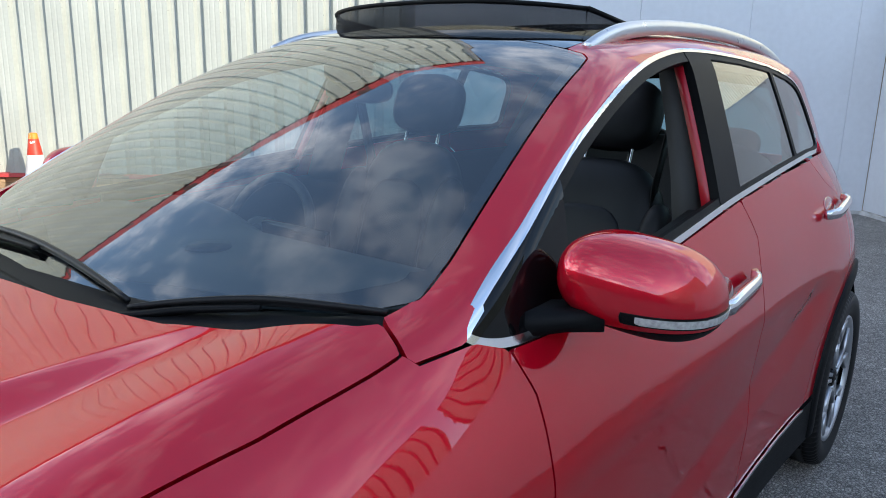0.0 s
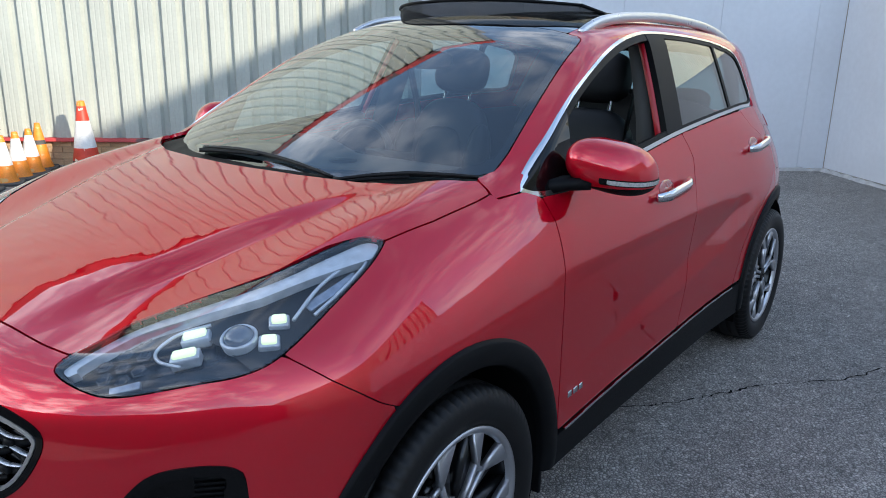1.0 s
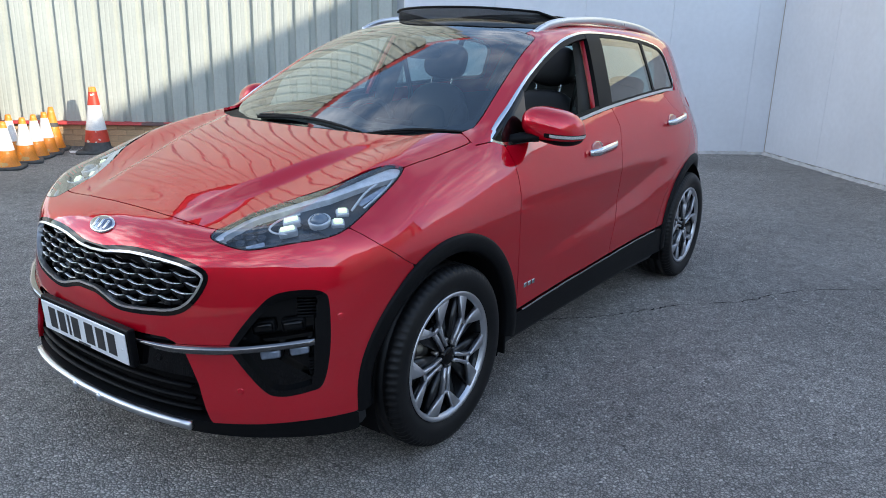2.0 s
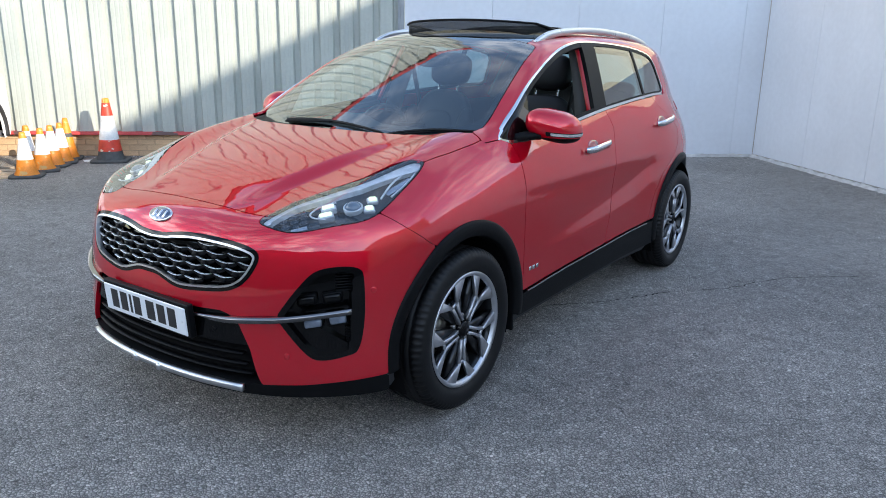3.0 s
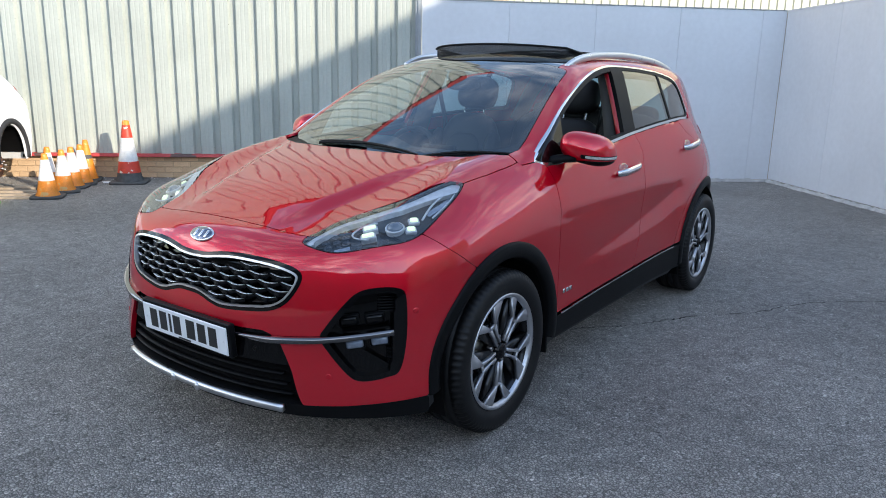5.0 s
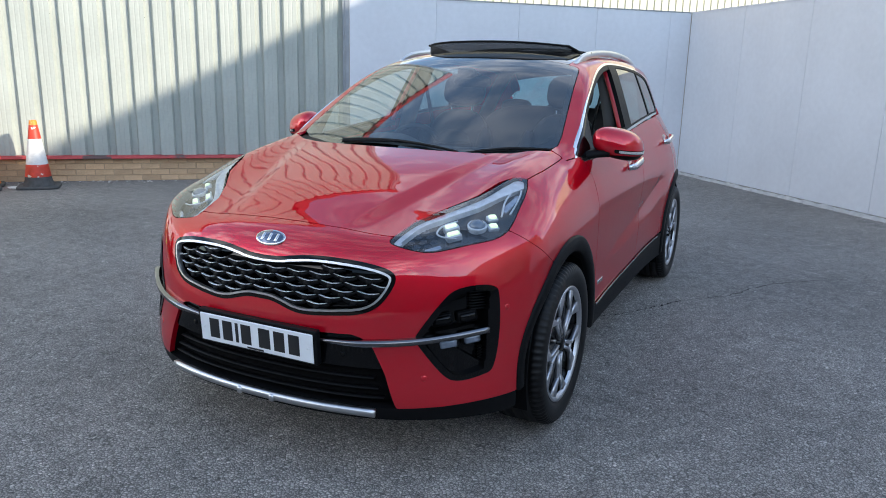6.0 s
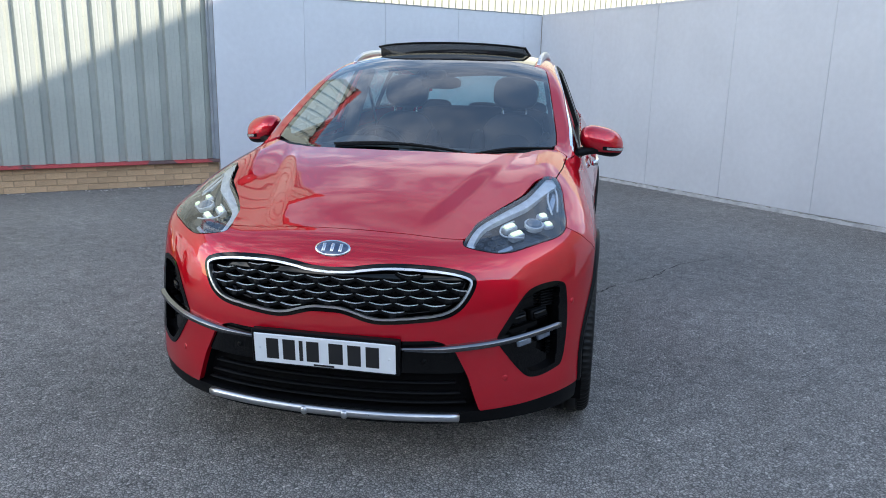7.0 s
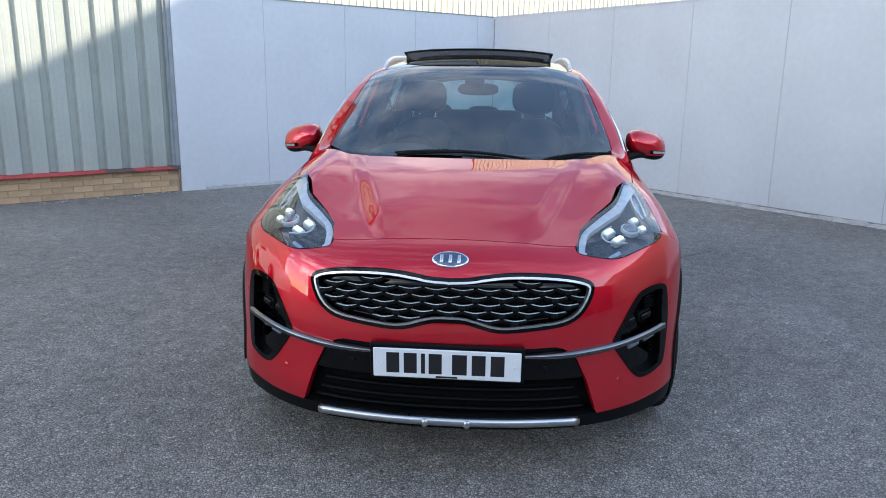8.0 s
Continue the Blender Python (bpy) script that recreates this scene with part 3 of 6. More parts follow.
wall_1 = placed(part("wall_1", join(box(5.22, WALL_END, -0.30, -0.10, 0, WALL_TOP - 0.02), box(5.22, 5.42, -6.0, -0.30, 0, WALL_TOP - 0.02), box(WALL_END - 0.2, WALL_END, -6.0, -0.30, 0, WALL_TOP - 0.02), box(5.22, WALL_END, -6.2, -6.0, 0, WALL_TOP - 0.02)), MORTAR, smooth=False))
tagged(wall_1, "cream corrugated metal workshop wall on a low buff brick plinth", "wall", kind="structure")
part("cladding_sheet", sheeting(groove_line(5.26, WALL_END, PITCH, FIRST, 0.052, 0.108, 0.060), 0.325, WALL_TOP, -0.030), CLADDING, wall_1, "cream trapezoidal metal sheeting, weathered", smooth=False)
part("corner_trim", join(box(5.225, 5.275, -0.30, -0.012, 0.32, WALL_TOP), box(5.275, 5.31, -0.042, -0.030, 0.32, WALL_TOP)), TRIM_GREY, wall_1, "grey folded metal corner trim", smooth=False)
part("drip_flashing", sweep([(5.23, 0, 0), (WALL_END, 0, 0)], [(0.06, 0.335), (-0.012, 0.330), (-0.024, 0.295), (-0.020, 0.290), (-0.002, 0.315), (0.06, 0.318)]), FLASHING, wall_1, "faded red metal drip flashing", smooth=False)
part("roof_fascia", box(5.18, WALL_END, -0.26, 0.02, WALL_TOP - 0.02, WALL_TOP + 0.26, 0.01), FLASHING, wall_1, "red metal eaves fascia", smooth=False)
part("roof_deck", box(5.2, WALL_END, -6.2, -0.27, WALL_TOP, WALL_TOP + 0.15), TRIM_GREY, wall_1, smooth=False)
screw_geo = lathe([(0.0, 0.006), (0.006, 0.005), (0.009, 0.0)], 8, "z")
screw_mesh = None
for k in range(30):
    for z in (0.42, 2.05):
        if (k + (z > 1)) % 2:
            continue
        if screw_mesh is None:
            s = part("screw", moved(screw_geo, pose(0, 0, 0, -90)), PLASTIC, wall_1)
            screw_mesh = s.data
        else:
            s = new("screw", screw_mesh)
            s.parent = wall_1
        s.location = (FIRST + k * PITCH + 0.055, -0.044, z)

# hoarding: painted boards on both sides of the corner
hoarding_1 = placed(part("wall_2", box(0.0, 5.215, -0.075, -0.022, 0.02, 2.42), TIMBER, smooth=False))
tagged(hoarding_1, "white painted board hoarding with thin upright joints", "wall", kind="structure")
edges = [0.003, 0.36, 1.58, 2.80, 4.02, 5.222]
for a, b in zip(edges, edges[1:]):
    part("board", box(a + 0.0015, b - 0.0015, -0.020, 0.0, 0.035 if b < 5 else 0.0, 2.44, 0.002, 1), HOARDING, hoarding_1, smooth=False)
part("corner_post", box(-0.075, -0.002, -0.075, -0.002, 0.0, 2.42), TIMBER, hoarding_1, "timber corner post", smooth=False)
part("capping", box(0.0, 5.23, -0.085, 0.008, 2.44, 2.455), TRIM_GREY, hoarding_1, smooth=False)
hoarding_2 = placed(part("wall_3", box(-0.075, -0.022, 0.0, 9.9, 0.05, 2.42), TIMBER, smooth=False))
tagged(hoarding_2, "white painted board hoarding meeting the other at the corner", "wall", kind="structure")
for k in range(8):
    part("board", box(-0.020, 0.0, 1.25 * k + (0.004 if k == 0 else 0.0015), 1.25 * (k + 1) - 0.0015, 0.045, 2.44, 0.002, 1), HOARDING, hoarding_2, smooth=False)
part("capping", box(-0.085, 0.008, 0.0, 10.0, 2.44, 2.455), HOARDING, hoarding_2, smooth=False)


def ragged(x0, x1, step, low, high, depth, seed):
    """Uneven strip of concrete at a wall's foot, along x, front towards y+."""
    r = random.Random(seed)
    xs = np.arange(x0, x1, step)
    verts, faces = [], []
    for x in xs:
        h, d = r.uniform(low, high), depth * r.uniform(0.6, 1.25)
        verts += [(x, 0.004, h), (x, d * 0.6, h * 0.8), (x, d, 0.0), (x, 0.004, 0.0)]
    for i in range(len(xs) - 1):
        for q in range(3):
            faces.append((i * 4 + q, i * 4 + q + 1, i * 4 + q + 5, i * 4 + q + 4))
    return verts, faces


part("concrete_foot", ragged(0.0, 4.95, 0.06, 0.028, 0.05, 0.03, 3), SCREED, hoarding_1, "rough broken concrete strip", smooth=False)
foot = ragged(0.0, 9.8, 0.05, 0.025, 0.05, 0.05, 5)
part("concrete_foot", ([(v[1], v[0], v[2]) for v in foot[0]], foot[1]), SCREED, hoarding_2, "rough broken concrete strip", smooth=False)

# far workshop behind the hoardings
far_wall = placed(part("wall_4", box(-46, 12, -15.2, -15.05, 0, 9.0), MORTAR, smooth=False))
tagged(far_wall, "distant cream corrugated metal building lit by the sun", "building", kind="structure")
part("cladding_sheet", sheeting([r for r in groove_line(-46, 12, 0.30, -45.8, 0.04, 0.09, 0.05)], 0.1, 9.0, -15.0), CLADDING_FAR, far_wall, smooth=False)
# out of view: taller bay added to fill the rear side windows' reflection
part("tall_bay", box(-46, -12, -15.18, -15.08, 9.0, 18.0), MORTAR, far_wall, smooth=False)
part("cladding_sheet", sheeting(groove_line(-46, -12, 0.30, -45.8, 0.04, 0.09, 0.05), 9.0, 18.0, -15.0), CLADDING_FAR, far_wall, smooth=False)
part("downpipe", box(1.2, 1.75, -15.0, -14.82, 0.0, 9.0, 0.02), TIMBER, far_wall, "brown steel column", smooth=False)

# unseen building on the sunny side, added to cast the shadow over the yard
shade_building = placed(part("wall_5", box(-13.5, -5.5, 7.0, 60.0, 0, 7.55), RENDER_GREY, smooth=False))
tagged(shade_building, "unseen cream corrugated building added to shade the yard", "building", kind="structure")
clad = sheeting(groove_line(7.0, 60.0, 0.30, 7.05, 0.04, 0.09, 0.05), 0.1, 7.5, 0.0)
part("cladding_sheet", ([(-5.46 + b, a, z) for a, b, z in clad[0]], [f[::-1] for f in clad[1]]), CLADDING_FAR, shade_building, "cream corrugated metal sheeting", smooth=False)
part("parapet", box(-13.6, -5.45, 6.95, 60.05, 7.55, 7.6, 0.01), TRIM_GREY, shade_building, smooth=False)

# unseen block behind the walk, added to keep low sky out of the bumper
back_blocker = part("wall_6", box(-24, 27.4, -20.0, -13.5, 0, 4.6), RENDER_GREY, smooth=False)
tagged(back_blocker, "unseen low grey block added to darken the bumper's reflections", "building", kind="structure")
part("parapet", box(-24.1, 27.45, -20.1, -13.4, 4.6, 4.75, 0.01), TRIM_GREY, back_blocker, smooth=False)


# ---------- the red car: panels ----------
car = thing("car", "glossy red five-door family SUV parked with its lamps lit", "car")

both = lambda half: half + [(-x, y) for x, y in half[::-1]]
X, Y, Z = (lambda p: p[..., 0]), (lambda p: p[..., 1]), (lambda p: p[..., 2])
diag1 = lambda p: 0.70711 * (np.abs(X(p)) + Y(p))
diag2 = lambda p: 0.5 * (Y(p) - np.abs(X(p))) + 0.70711 * Z(p)

HOOD_EDGE = [(0.0, -0.652), (0.20, -0.650), (0.36, -0.640), (0.450, -0.628), (0.458, -0.598), (0.474, -0.508), (0.530, -0.405), (0.617, -0.277), (0.655, -0.150), (0.695, -0.078), (0.735, -0.05),
             (0.752, 0.10), (0.757, 0.22), (0.760, 0.325), (0.706, 0.345), (0.690, 0.311), (0.58, 0.225), (0.459, 0.169), (0.25, 0.128), (0.069, 0.112), (0.0, 0.110)]
hood_ring = np.array(both(HOOD_EDGE))
lamp_ring = curve([(-0.143, 0.040), (-0.126, 0.078), (-0.030, 0.152), (0.088, 0.197), (0.245, 0.247), (0.37, 0.318), (0.432, 0.352), (0.472, 0.350), (0.480, 0.328), (0.444, 0.255),
                   (0.373, 0.155), (0.285, 0.040), (0.215, -0.004), (0.12, -0.019), (-0.005, -0.029), (-0.075, -0.010)], 6, True)
grille_ring = curve(both([(0.0, 0.782), (0.07, 0.785), (0.12, 0.793), (0.19, 0.801), (0.28, 0.803), (0.40, 0.795), (0.485, 0.776), (0.512, 0.748), (0.500, 0.70), (0.465, 0.65), (0.41, 0.62), (0.32, 0.606), (0.21, 0.596),
                          (0.15, 0.600), (0.09, 0.617), (0.05, 0.626), (0.0, 0.627)]), 4, True)
fog_ring = curve([(0.590, 0.548), (0.600, 0.57), (0.650, 0.655), (0.690, 0.706), (0.745, 0.722), (0.795, 0.716), (0.813, 0.682), (0.822, 0.56), (0.813, 0.425), (0.785, 0.396), (0.72, 0.383), (0.675, 0.41), (0.595, 0.522)], 5, True)
intake_ring = np.array(both([(0.0, 0.535), (0.25, 0.540), (0.38, 0.545), (0.415, 0.535), (0.453, 0.505), (0.50, 0.41), (0.54, 0.288), (0.555, 0.20), (0.0, 0.20)]))
GLAZING = [(0.425, 1.088), (0.49, 1.066), (0.62, 1.066), (0.765, 1.073), (1.17, 1.112), (1.565, 1.150), (2.03, 1.180), (2.45, 1.198), (2.690, 1.208), (2.705, 1.30), (2.655, 1.435), (2.43, 1.487), (2.06, 1.514), (1.665, 1.524),
           (1.42, 1.508), (1.155, 1.452), (0.845, 1.338), (0.58, 1.197), (0.455, 1.12)]
glazing_ring = curve(GLAZING, 6, True)
SCREEN = [(0.0, 0.165), (0.25, 0.188), (0.46, 0.250), (0.62, 0.338), (0.706, 0.420), (0.700, 0.50), (0.650, 0.78), (0.605, 1.04), (0.590, 1.10), (0.57, 1.118), (0.45, 1.118), (0.25, 1.095), (0.0, 1.07)]
screen_ring = np.array(both(SCREEN))

d_hood = lambda p: within(hood_ring, X(p), Y(p))
d_lamp = lambda p: within(lamp_ring, diag1(p), diag2(p))
d_grille = lambda p: within(grille_ring, X(p), Z(p))
d_fog = lambda p: np.where(Y(p) < -0.2, within(fog_ring, np.abs(X(p)), Z(p)), -1.0)
d_intake = lambda p: np.where(Y(p) < -0.2, within(intake_ring, X(p), Z(p)), -1.0)
d_glazing = lambda p: within(glazing_ring, Y(p), Z(p))
d_screen = lambda p: within(screen_ring, X(p), Y(p))
HUB_Z, TRACK, BASE = 0.345, 0.905, 2.67
line = lambda knots, v: np.interp(v, [k[0] for k in knots], [k[1] for k in knots])


def least(*values):
    low = values[0]
    for v in values[1:]:
        low = np.minimum(low, v)
    return low


def d_arch(p, r=0.458):
    """Distance outside both wheel arches."""
    y, z = Y(p), Z(p) - HUB_Z
    f = np.hypot((y - 0.012) * np.where(y > 0, 0.955, 1.0), z) - r
    b = np.hypot((y - BASE) * 0.99, z) - r - 0.008
    return np.minimum(f, b)


SEAM = [(0.60, -0.15), (0.70, -0.165), (0.745, -0.20), (0.775, -0.255), (0.843, -0.345), (0.90, -0.408), (1.1, -0.5)]      # z, y: bumper against wing
DOOR_A = [(0.2, 0.505), (0.50, 0.50), (0.80, 0.495), (0.95, 0.508), (1.00, 0.51), (1.07, 0.485), (1.2, 0.45)]
DOOR_B = [(0.2, 1.40), (0.44, 1.475), (0.66, 1.55), (0.88, 1.548), (0.98, 1.575), (1.055, 1.612), (1.10, 1.60), (1.15, 1.575), (1.3, 1.57)]
DOOR_C = [(0.2, 2.05), (0.45, 2.12), (0.60, 2.19), (0.72, 2.30), (0.845, 2.52), (0.92, 2.60), (0.985, 2.63), (1.06, 2.56), (1.12, 2.43), (1.2, 2.36)]
SILL = [(-1.0, 0.2), (0.3, 0.375), (0.5, 0.385), (0.95, 0.402), (1.45, 0.414), (1.95, 0.428), (2.2, 0.436), (3.0, 0.45), (3.6, 0.48)]
WAIST = [(-1.0, 1.3), (0.3, 1.3), (0.40, 1.10), (0.425, 1.086), (0.49, 1.064), (0.62, 1.064), (0.765, 1.071), (1.17, 1.110), (1.565, 1.148), (2.03, 1.178), (2.45, 1.196), (2.72, 1.209), (4.0, 1.25)]
GAP = 0.0022

left = around(shell, -0.62, 2.75, -40, 80, 0.011, 0.25, 0.62)
panel("hood", shell, lying(shell, -0.79, 0.79, -0.70, 0.38, 0.0085), lambda p: d_hood(p) - GAP, RED, car, "sculpted glossy red bonnet", mirror=False)
front_grid = ball(body, -108, 108, -42, 48, 0.0125, -0.12, 0.55)
front_cut = lambda p: least(-d_hood(p) - GAP, line(SEAM, Z(p)) - Y(p) - GAP, np.where((Y(p) > -0.45) & (np.abs(X(p)) < 0.6), -1.0, 1.0), -d_lamp(p) - GAP, -d_grille(p), -d_fog(p), -d_intake(p), d_arch(p), Z(p) - np.interp(np.abs(X(p)), [0, 0.53, 0.68, 0.82, 0.95], [0.285, 0.284, 0.290, 0.302, 0.312]))
panel("front_bumper", body, front_grid, front_cut, RED, car, "red painted front bumper", rim=0.02)
lip_cut = lambda p: least(np.interp(np.abs(X(p)), [0, 0.53, 0.68, 0.82, 0.95], [0.285, 0.282, 0.287, 0.299, 0.309]) - Z(p), d_arch(p), -0.30 - Y(p), Z(p) - 0.232)
panel("bumper_lip", body, ball(body, -105, 105, -50, -5, 0.014, -0.12, 0.55), lip_cut, PLASTIC, car, "black plastic lower lip", rim=0.05, lift=-0.004)
panel("wing", shell, left, lambda p: least(-d_hood(p) - GAP, -d_lamp(p) - GAP, Y(p) - line(SEAM, Z(p)) - GAP, line(DOOR_A, Z(p)) - Y(p) - GAP, d_arch(p), Z(p) - 0.36, 1.075 + 0.09 * (Y(p) - 0.33) - Z(p) + np.where(Y(p) < 0.33, 0.1, 0.0), line(WAIST, Y(p)) - Z(p), X(p) - 0.60 - 0.11 * (Y(p) > 0.0)), RED, car, mirror=True)
front_door = panel("front_door", shell, left, lambda p: least(Y(p) - line(DOOR_A, Z(p)) - GAP, line(DOOR_B, Z(p)) - Y(p) - GAP, Z(p) - line(SILL, Y(p)), line(WAIST, Y(p)) - Z(p)), RED, car, mirror=True)
rear_door = panel("rear_door", shell, left, lambda p: least(Y(p) - line(DOOR_B, Z(p)) - GAP, line(DOOR_C, Z(p)) - Y(p) - GAP, Z(p) - line(SILL, Y(p)), line(WAIST, Y(p)) - Z(p), d_arch(p)), RED, car, mirror=True)
pillars = around(shell, 0.30, 3.30, 12, 86, 0.011, 0.18, 0.85)
panel("roof_side", shell, pillars, lambda p: least(Z(p) - 1.079 - 0.09 * (np.minimum(Y(p), 0.9) - 0.33), Y(p) - 0.328 - GAP - 0.37 * (0.76 - X(p)), -d_glazing(p), -d_screen(p) - GAP, np.where(Y(p) < 1.085, 1.0, X(p) - 0.528 + 0.012 * np.maximum(Y(p) - 1.3, 0)), np.where(Y(p) < 0.43, X(p) - 0.70, np.where(Y(p) < 2.3, Z(p) - line(WAIST, Y(p)), Z(p) - 1.2)), 3.18 - Y(p)), RED, car, "red windscreen pillar, cant rail and rear pillar", mirror=True)
quarter = around(shell, 2.0, 3.20, -35, 60, 0.012, 0.25, 0.75)
panel("rear_quarter", shell, quarter, lambda p: least(Y(p) - line(DOOR_C, Z(p)) - GAP, d_arch(p), 1.2 - Z(p), Z(p) - line(SILL, Y(p)), -d_glazing(p), 3.18 - Y(p)), RED, car, mirror=True)
tail = ball(shell, -112, 112, -35, 62, 0.02, 2.75, 0.8, 1)
rear_pane = lambda p: least(0.60 - 0.1 * (Z(p) - 1.1) - np.abs(X(p)), Z(p) - 1.11, 1.49 - Z(p), Y(p) - 3.0)
panel("tailgate", shell, tail, lambda p: least(Y(p) - 3.184, -rear_pane(p), Z(p) - 0.45), RED, car, "red tailgate")
panel("rear_bumper", shell, tail, lambda p: least(Y(p) - 3.0, 0.447 - Z(p), Z(p) - 0.22, d_arch(p)), PLASTIC, car, "black rear bumper apron")
pane = panel("rear_window", shell, tail, lambda p: rear_pane(p) - 0.003, GLASS_REAR, car, "tinted rear window", rim=0.004)
pane.visible_shadow = False
pane = panel("windscreen", cabin, lying(cabin, -0.73, 0.73, 0.12, 1.15, 0.011), lambda p: d_screen(p) - GAP, GLASS, car, "large raked windscreen reflecting the corrugated wall", rim=0.004)
pane.visible_shadow = False
panel("screen_border", cabin, lying(cabin, -0.73, 0.73, 0.12, 1.15, 0.012), lambda p: least(d_screen(p) - 0.004, np.where(Y(p) < 0.46, 0.045, 0.028) - d_screen(p) + 0.03 * (np.abs(X(p)) < 0.12) * (Y(p) > 1.0)), GLOSS_BLACK, car, "black printed edge of the windscreen", rim=0.0, lift=-0.005)
panel("cowl", shell, lying(shell, -0.75, 0.75, 0.05, 0.46, 0.014), lambda p: least(-d_hood(p) + 0.004, -d_screen(p) + 0.012, 0.715 - np.abs(X(p)), Y(p) - 0.09), PLASTIC, car, "black plastic scuttle under the wipers", rim=0.02, lift=-0.022)
roof_cut = lambda p: least(0.526 - 0.012 * np.maximum(Y(p) - 1.3, 0) - np.abs(X(p)), np.where(Y(p) < 1.3, -d_screen(p) - GAP, 1.0), Y(p) - 1.05, 3.10 - Y(p))
hole = lambda p: least(0.44 - np.abs(X(p)), Y(p) - 1.27, 1.95 - Y(p))
panel("roof", cabin, lying(cabin, -0.56, 0.56, 1.0, 3.12, 0.02), lambda p: least(roof_cut(p), -hole(p)), GLASS_ROOF, car, "black glass panoramic roof, open at the front")
panel("sunroof_panel", cabin, lying(cabin, -0.5, 0.5, 1.85, 2.75, 0.03), lambda p: least(0.43 - np.abs(X(p)), Y(p) - 1.90, 2.50 - Y(p)), GLASS_ROOF, car, "slid-back glass sunroof panel", rim=0.012, lift=0.014)

# side glazing: bright trim, black frames, panes
trim_in = 0.0075
panel("window_trim", cabin, around(cabin, 0.36, 2.76, 10, 80, 0.0075, 0.2, 0.9), lambda p: least(d_glazing(p) + 0.002, trim_in + 0.004 * (Z(p) < line(WAIST, Y(p)) + 0.05) - d_glazing(p)), CHROME, car, "bright chrome window surround", rim=0.012, lift=0.003, mirror=True)
glaze = around(cabin, 0.38, 2.74, 10, 80, 0.010, 0.2, 0.9)
mid_a = lambda p: 1.447 + 0.26 * (Z(p) - 1.15)
mid_b = lambda p: 1.612 + 0.26 * (Z(p) - 1.15)
tri_edge = lambda p: 0.685 + 0.34 * (Z(p) - 1.10)
panel("window_frame", cabin, glaze, lambda p: least(d_glazing(p) - trim_in, np.maximum(np.where(Y(p) > 1.6, 0.022, 0.028) - d_glazing(p), least(0.016 - np.abs(Y(p) - 2.29 - 0.02 * (Z(p) - 1.2)), 1.0))), PLASTIC, car, "black window frame", rim=0.02, mirror=True)
panel("pillar_cover", cabin, glaze, lambda p: least(d_glazing(p) - trim_in, Y(p) - mid_a(p), mid_b(p) - Y(p)), PLASTIC, car, "black door pillar cover", rim=0.03, lift=0.0015, mirror=True)
panel("mirror_corner", cabin, glaze, lambda p: least(d_glazing(p) - trim_in, tri_edge(p) - Y(p)), GLOSS_BLACK, car, "black corner piece behind the mirror", rim=0.02, lift=0.0015, mirror=True)
for pane in panel("rear_side_window", cabin, glaze, lambda p: least(d_glazing(p) - 0.020, Y(p) - mid_b(p), 2.28 - Y(p)), GLASS_DARK, car, "dark tinted rear door window", rim=0.004, lift=-0.004, mirror=True):
    pane.visible_shadow = False
for pane in panel("quarter_window", cabin, glaze, lambda p: least(d_glazing(p) - 0.020, Y(p) - 2.30), GLASS_DARK, car, "dark tinted quarter window", rim=0.004, lift=-0.004, mirror=True):
    pane.visible_shadow = False
off_side = panel("front_side_window", cabin, glaze * np.array([-1.0, 1, 1]), lambda p: least(d_glazing(p) - 0.034, mid_a(p) - Y(p), Y(p) - tri_edge(p)), GLASS_SIDE, car, "clear driver's door window, closed", rim=0.004, lift=-0.004)
off_side.visible_shadow = False

# sills, cladding and wheel housings
panel("sill", shell, around(shell, 0.30, 2.35, -42, 5, 0.012, 0.25, 0.62), lambda p: least(line(SILL, Y(p)) - 0.016 - Z(p), Z(p) - 0.268, d_arch(p, 0.44)), PLASTIC, car, "black plastic sill cladding", rim=0.12, lift=0.002, mirror=True)
panel("sill_trim", shell, around(shell, 0.45, 2.15, -30, 5, 0.006, 0.25, 0.62), lambda p: least(0.0045 - np.abs(line(SILL, Y(p)) - 0.012 - Z(p)), Y(p) - 0.54, 2.10 - Y(p)), CHROME, car, "slim chrome sill strip", rim=0.01, lift=0.007, mirror=True)


def arch_lip(y0, stretch, r_out, foot):
    """Black plastic moulding round a wheel opening, following the body side."""
    verts, faces = [], []
    angles = np.radians(np.linspace(-foot[1], 180 + foot[0], 61))
    radii = [(r_out + 0.002, -0.012), (r_out, 0.006), (r_out - 0.008, 0.012), (r_out - 0.040, 0.015), (r_out - 0.062, 0.008), (r_out - 0.068, -0.004), (r_out - 0.064, -0.10)]
    for a in angles:
        for r, off in radii:
            y = y0 + r * math.cos(a) / (stretch if math.cos(a) > 0 else 1.0)
            z = HUB_Z + r * math.sin(a)
            yy = y0 + r_out * math.cos(a) / (stretch if math.cos(a) > 0 else 1.0)
            zz = HUB_Z + r_out * math.sin(a)
            start = np.array([[0.2, yy, max(zz, 0.2)]])
            x = float(cast(shell, start, np.array([1.0, 0, 0]), 1.2)[0, 0])
            verts.append((x + off, y, z))
    k = len(radii)
    for i in range(len(angles) - 1):
        for q in range(k - 1):
            faces.append((i * k + q, i * k + q + 1, (i + 1) * k + q + 1, (i + 1) * k + q))
    return verts, [tuple(reversed(f)) for f in faces]


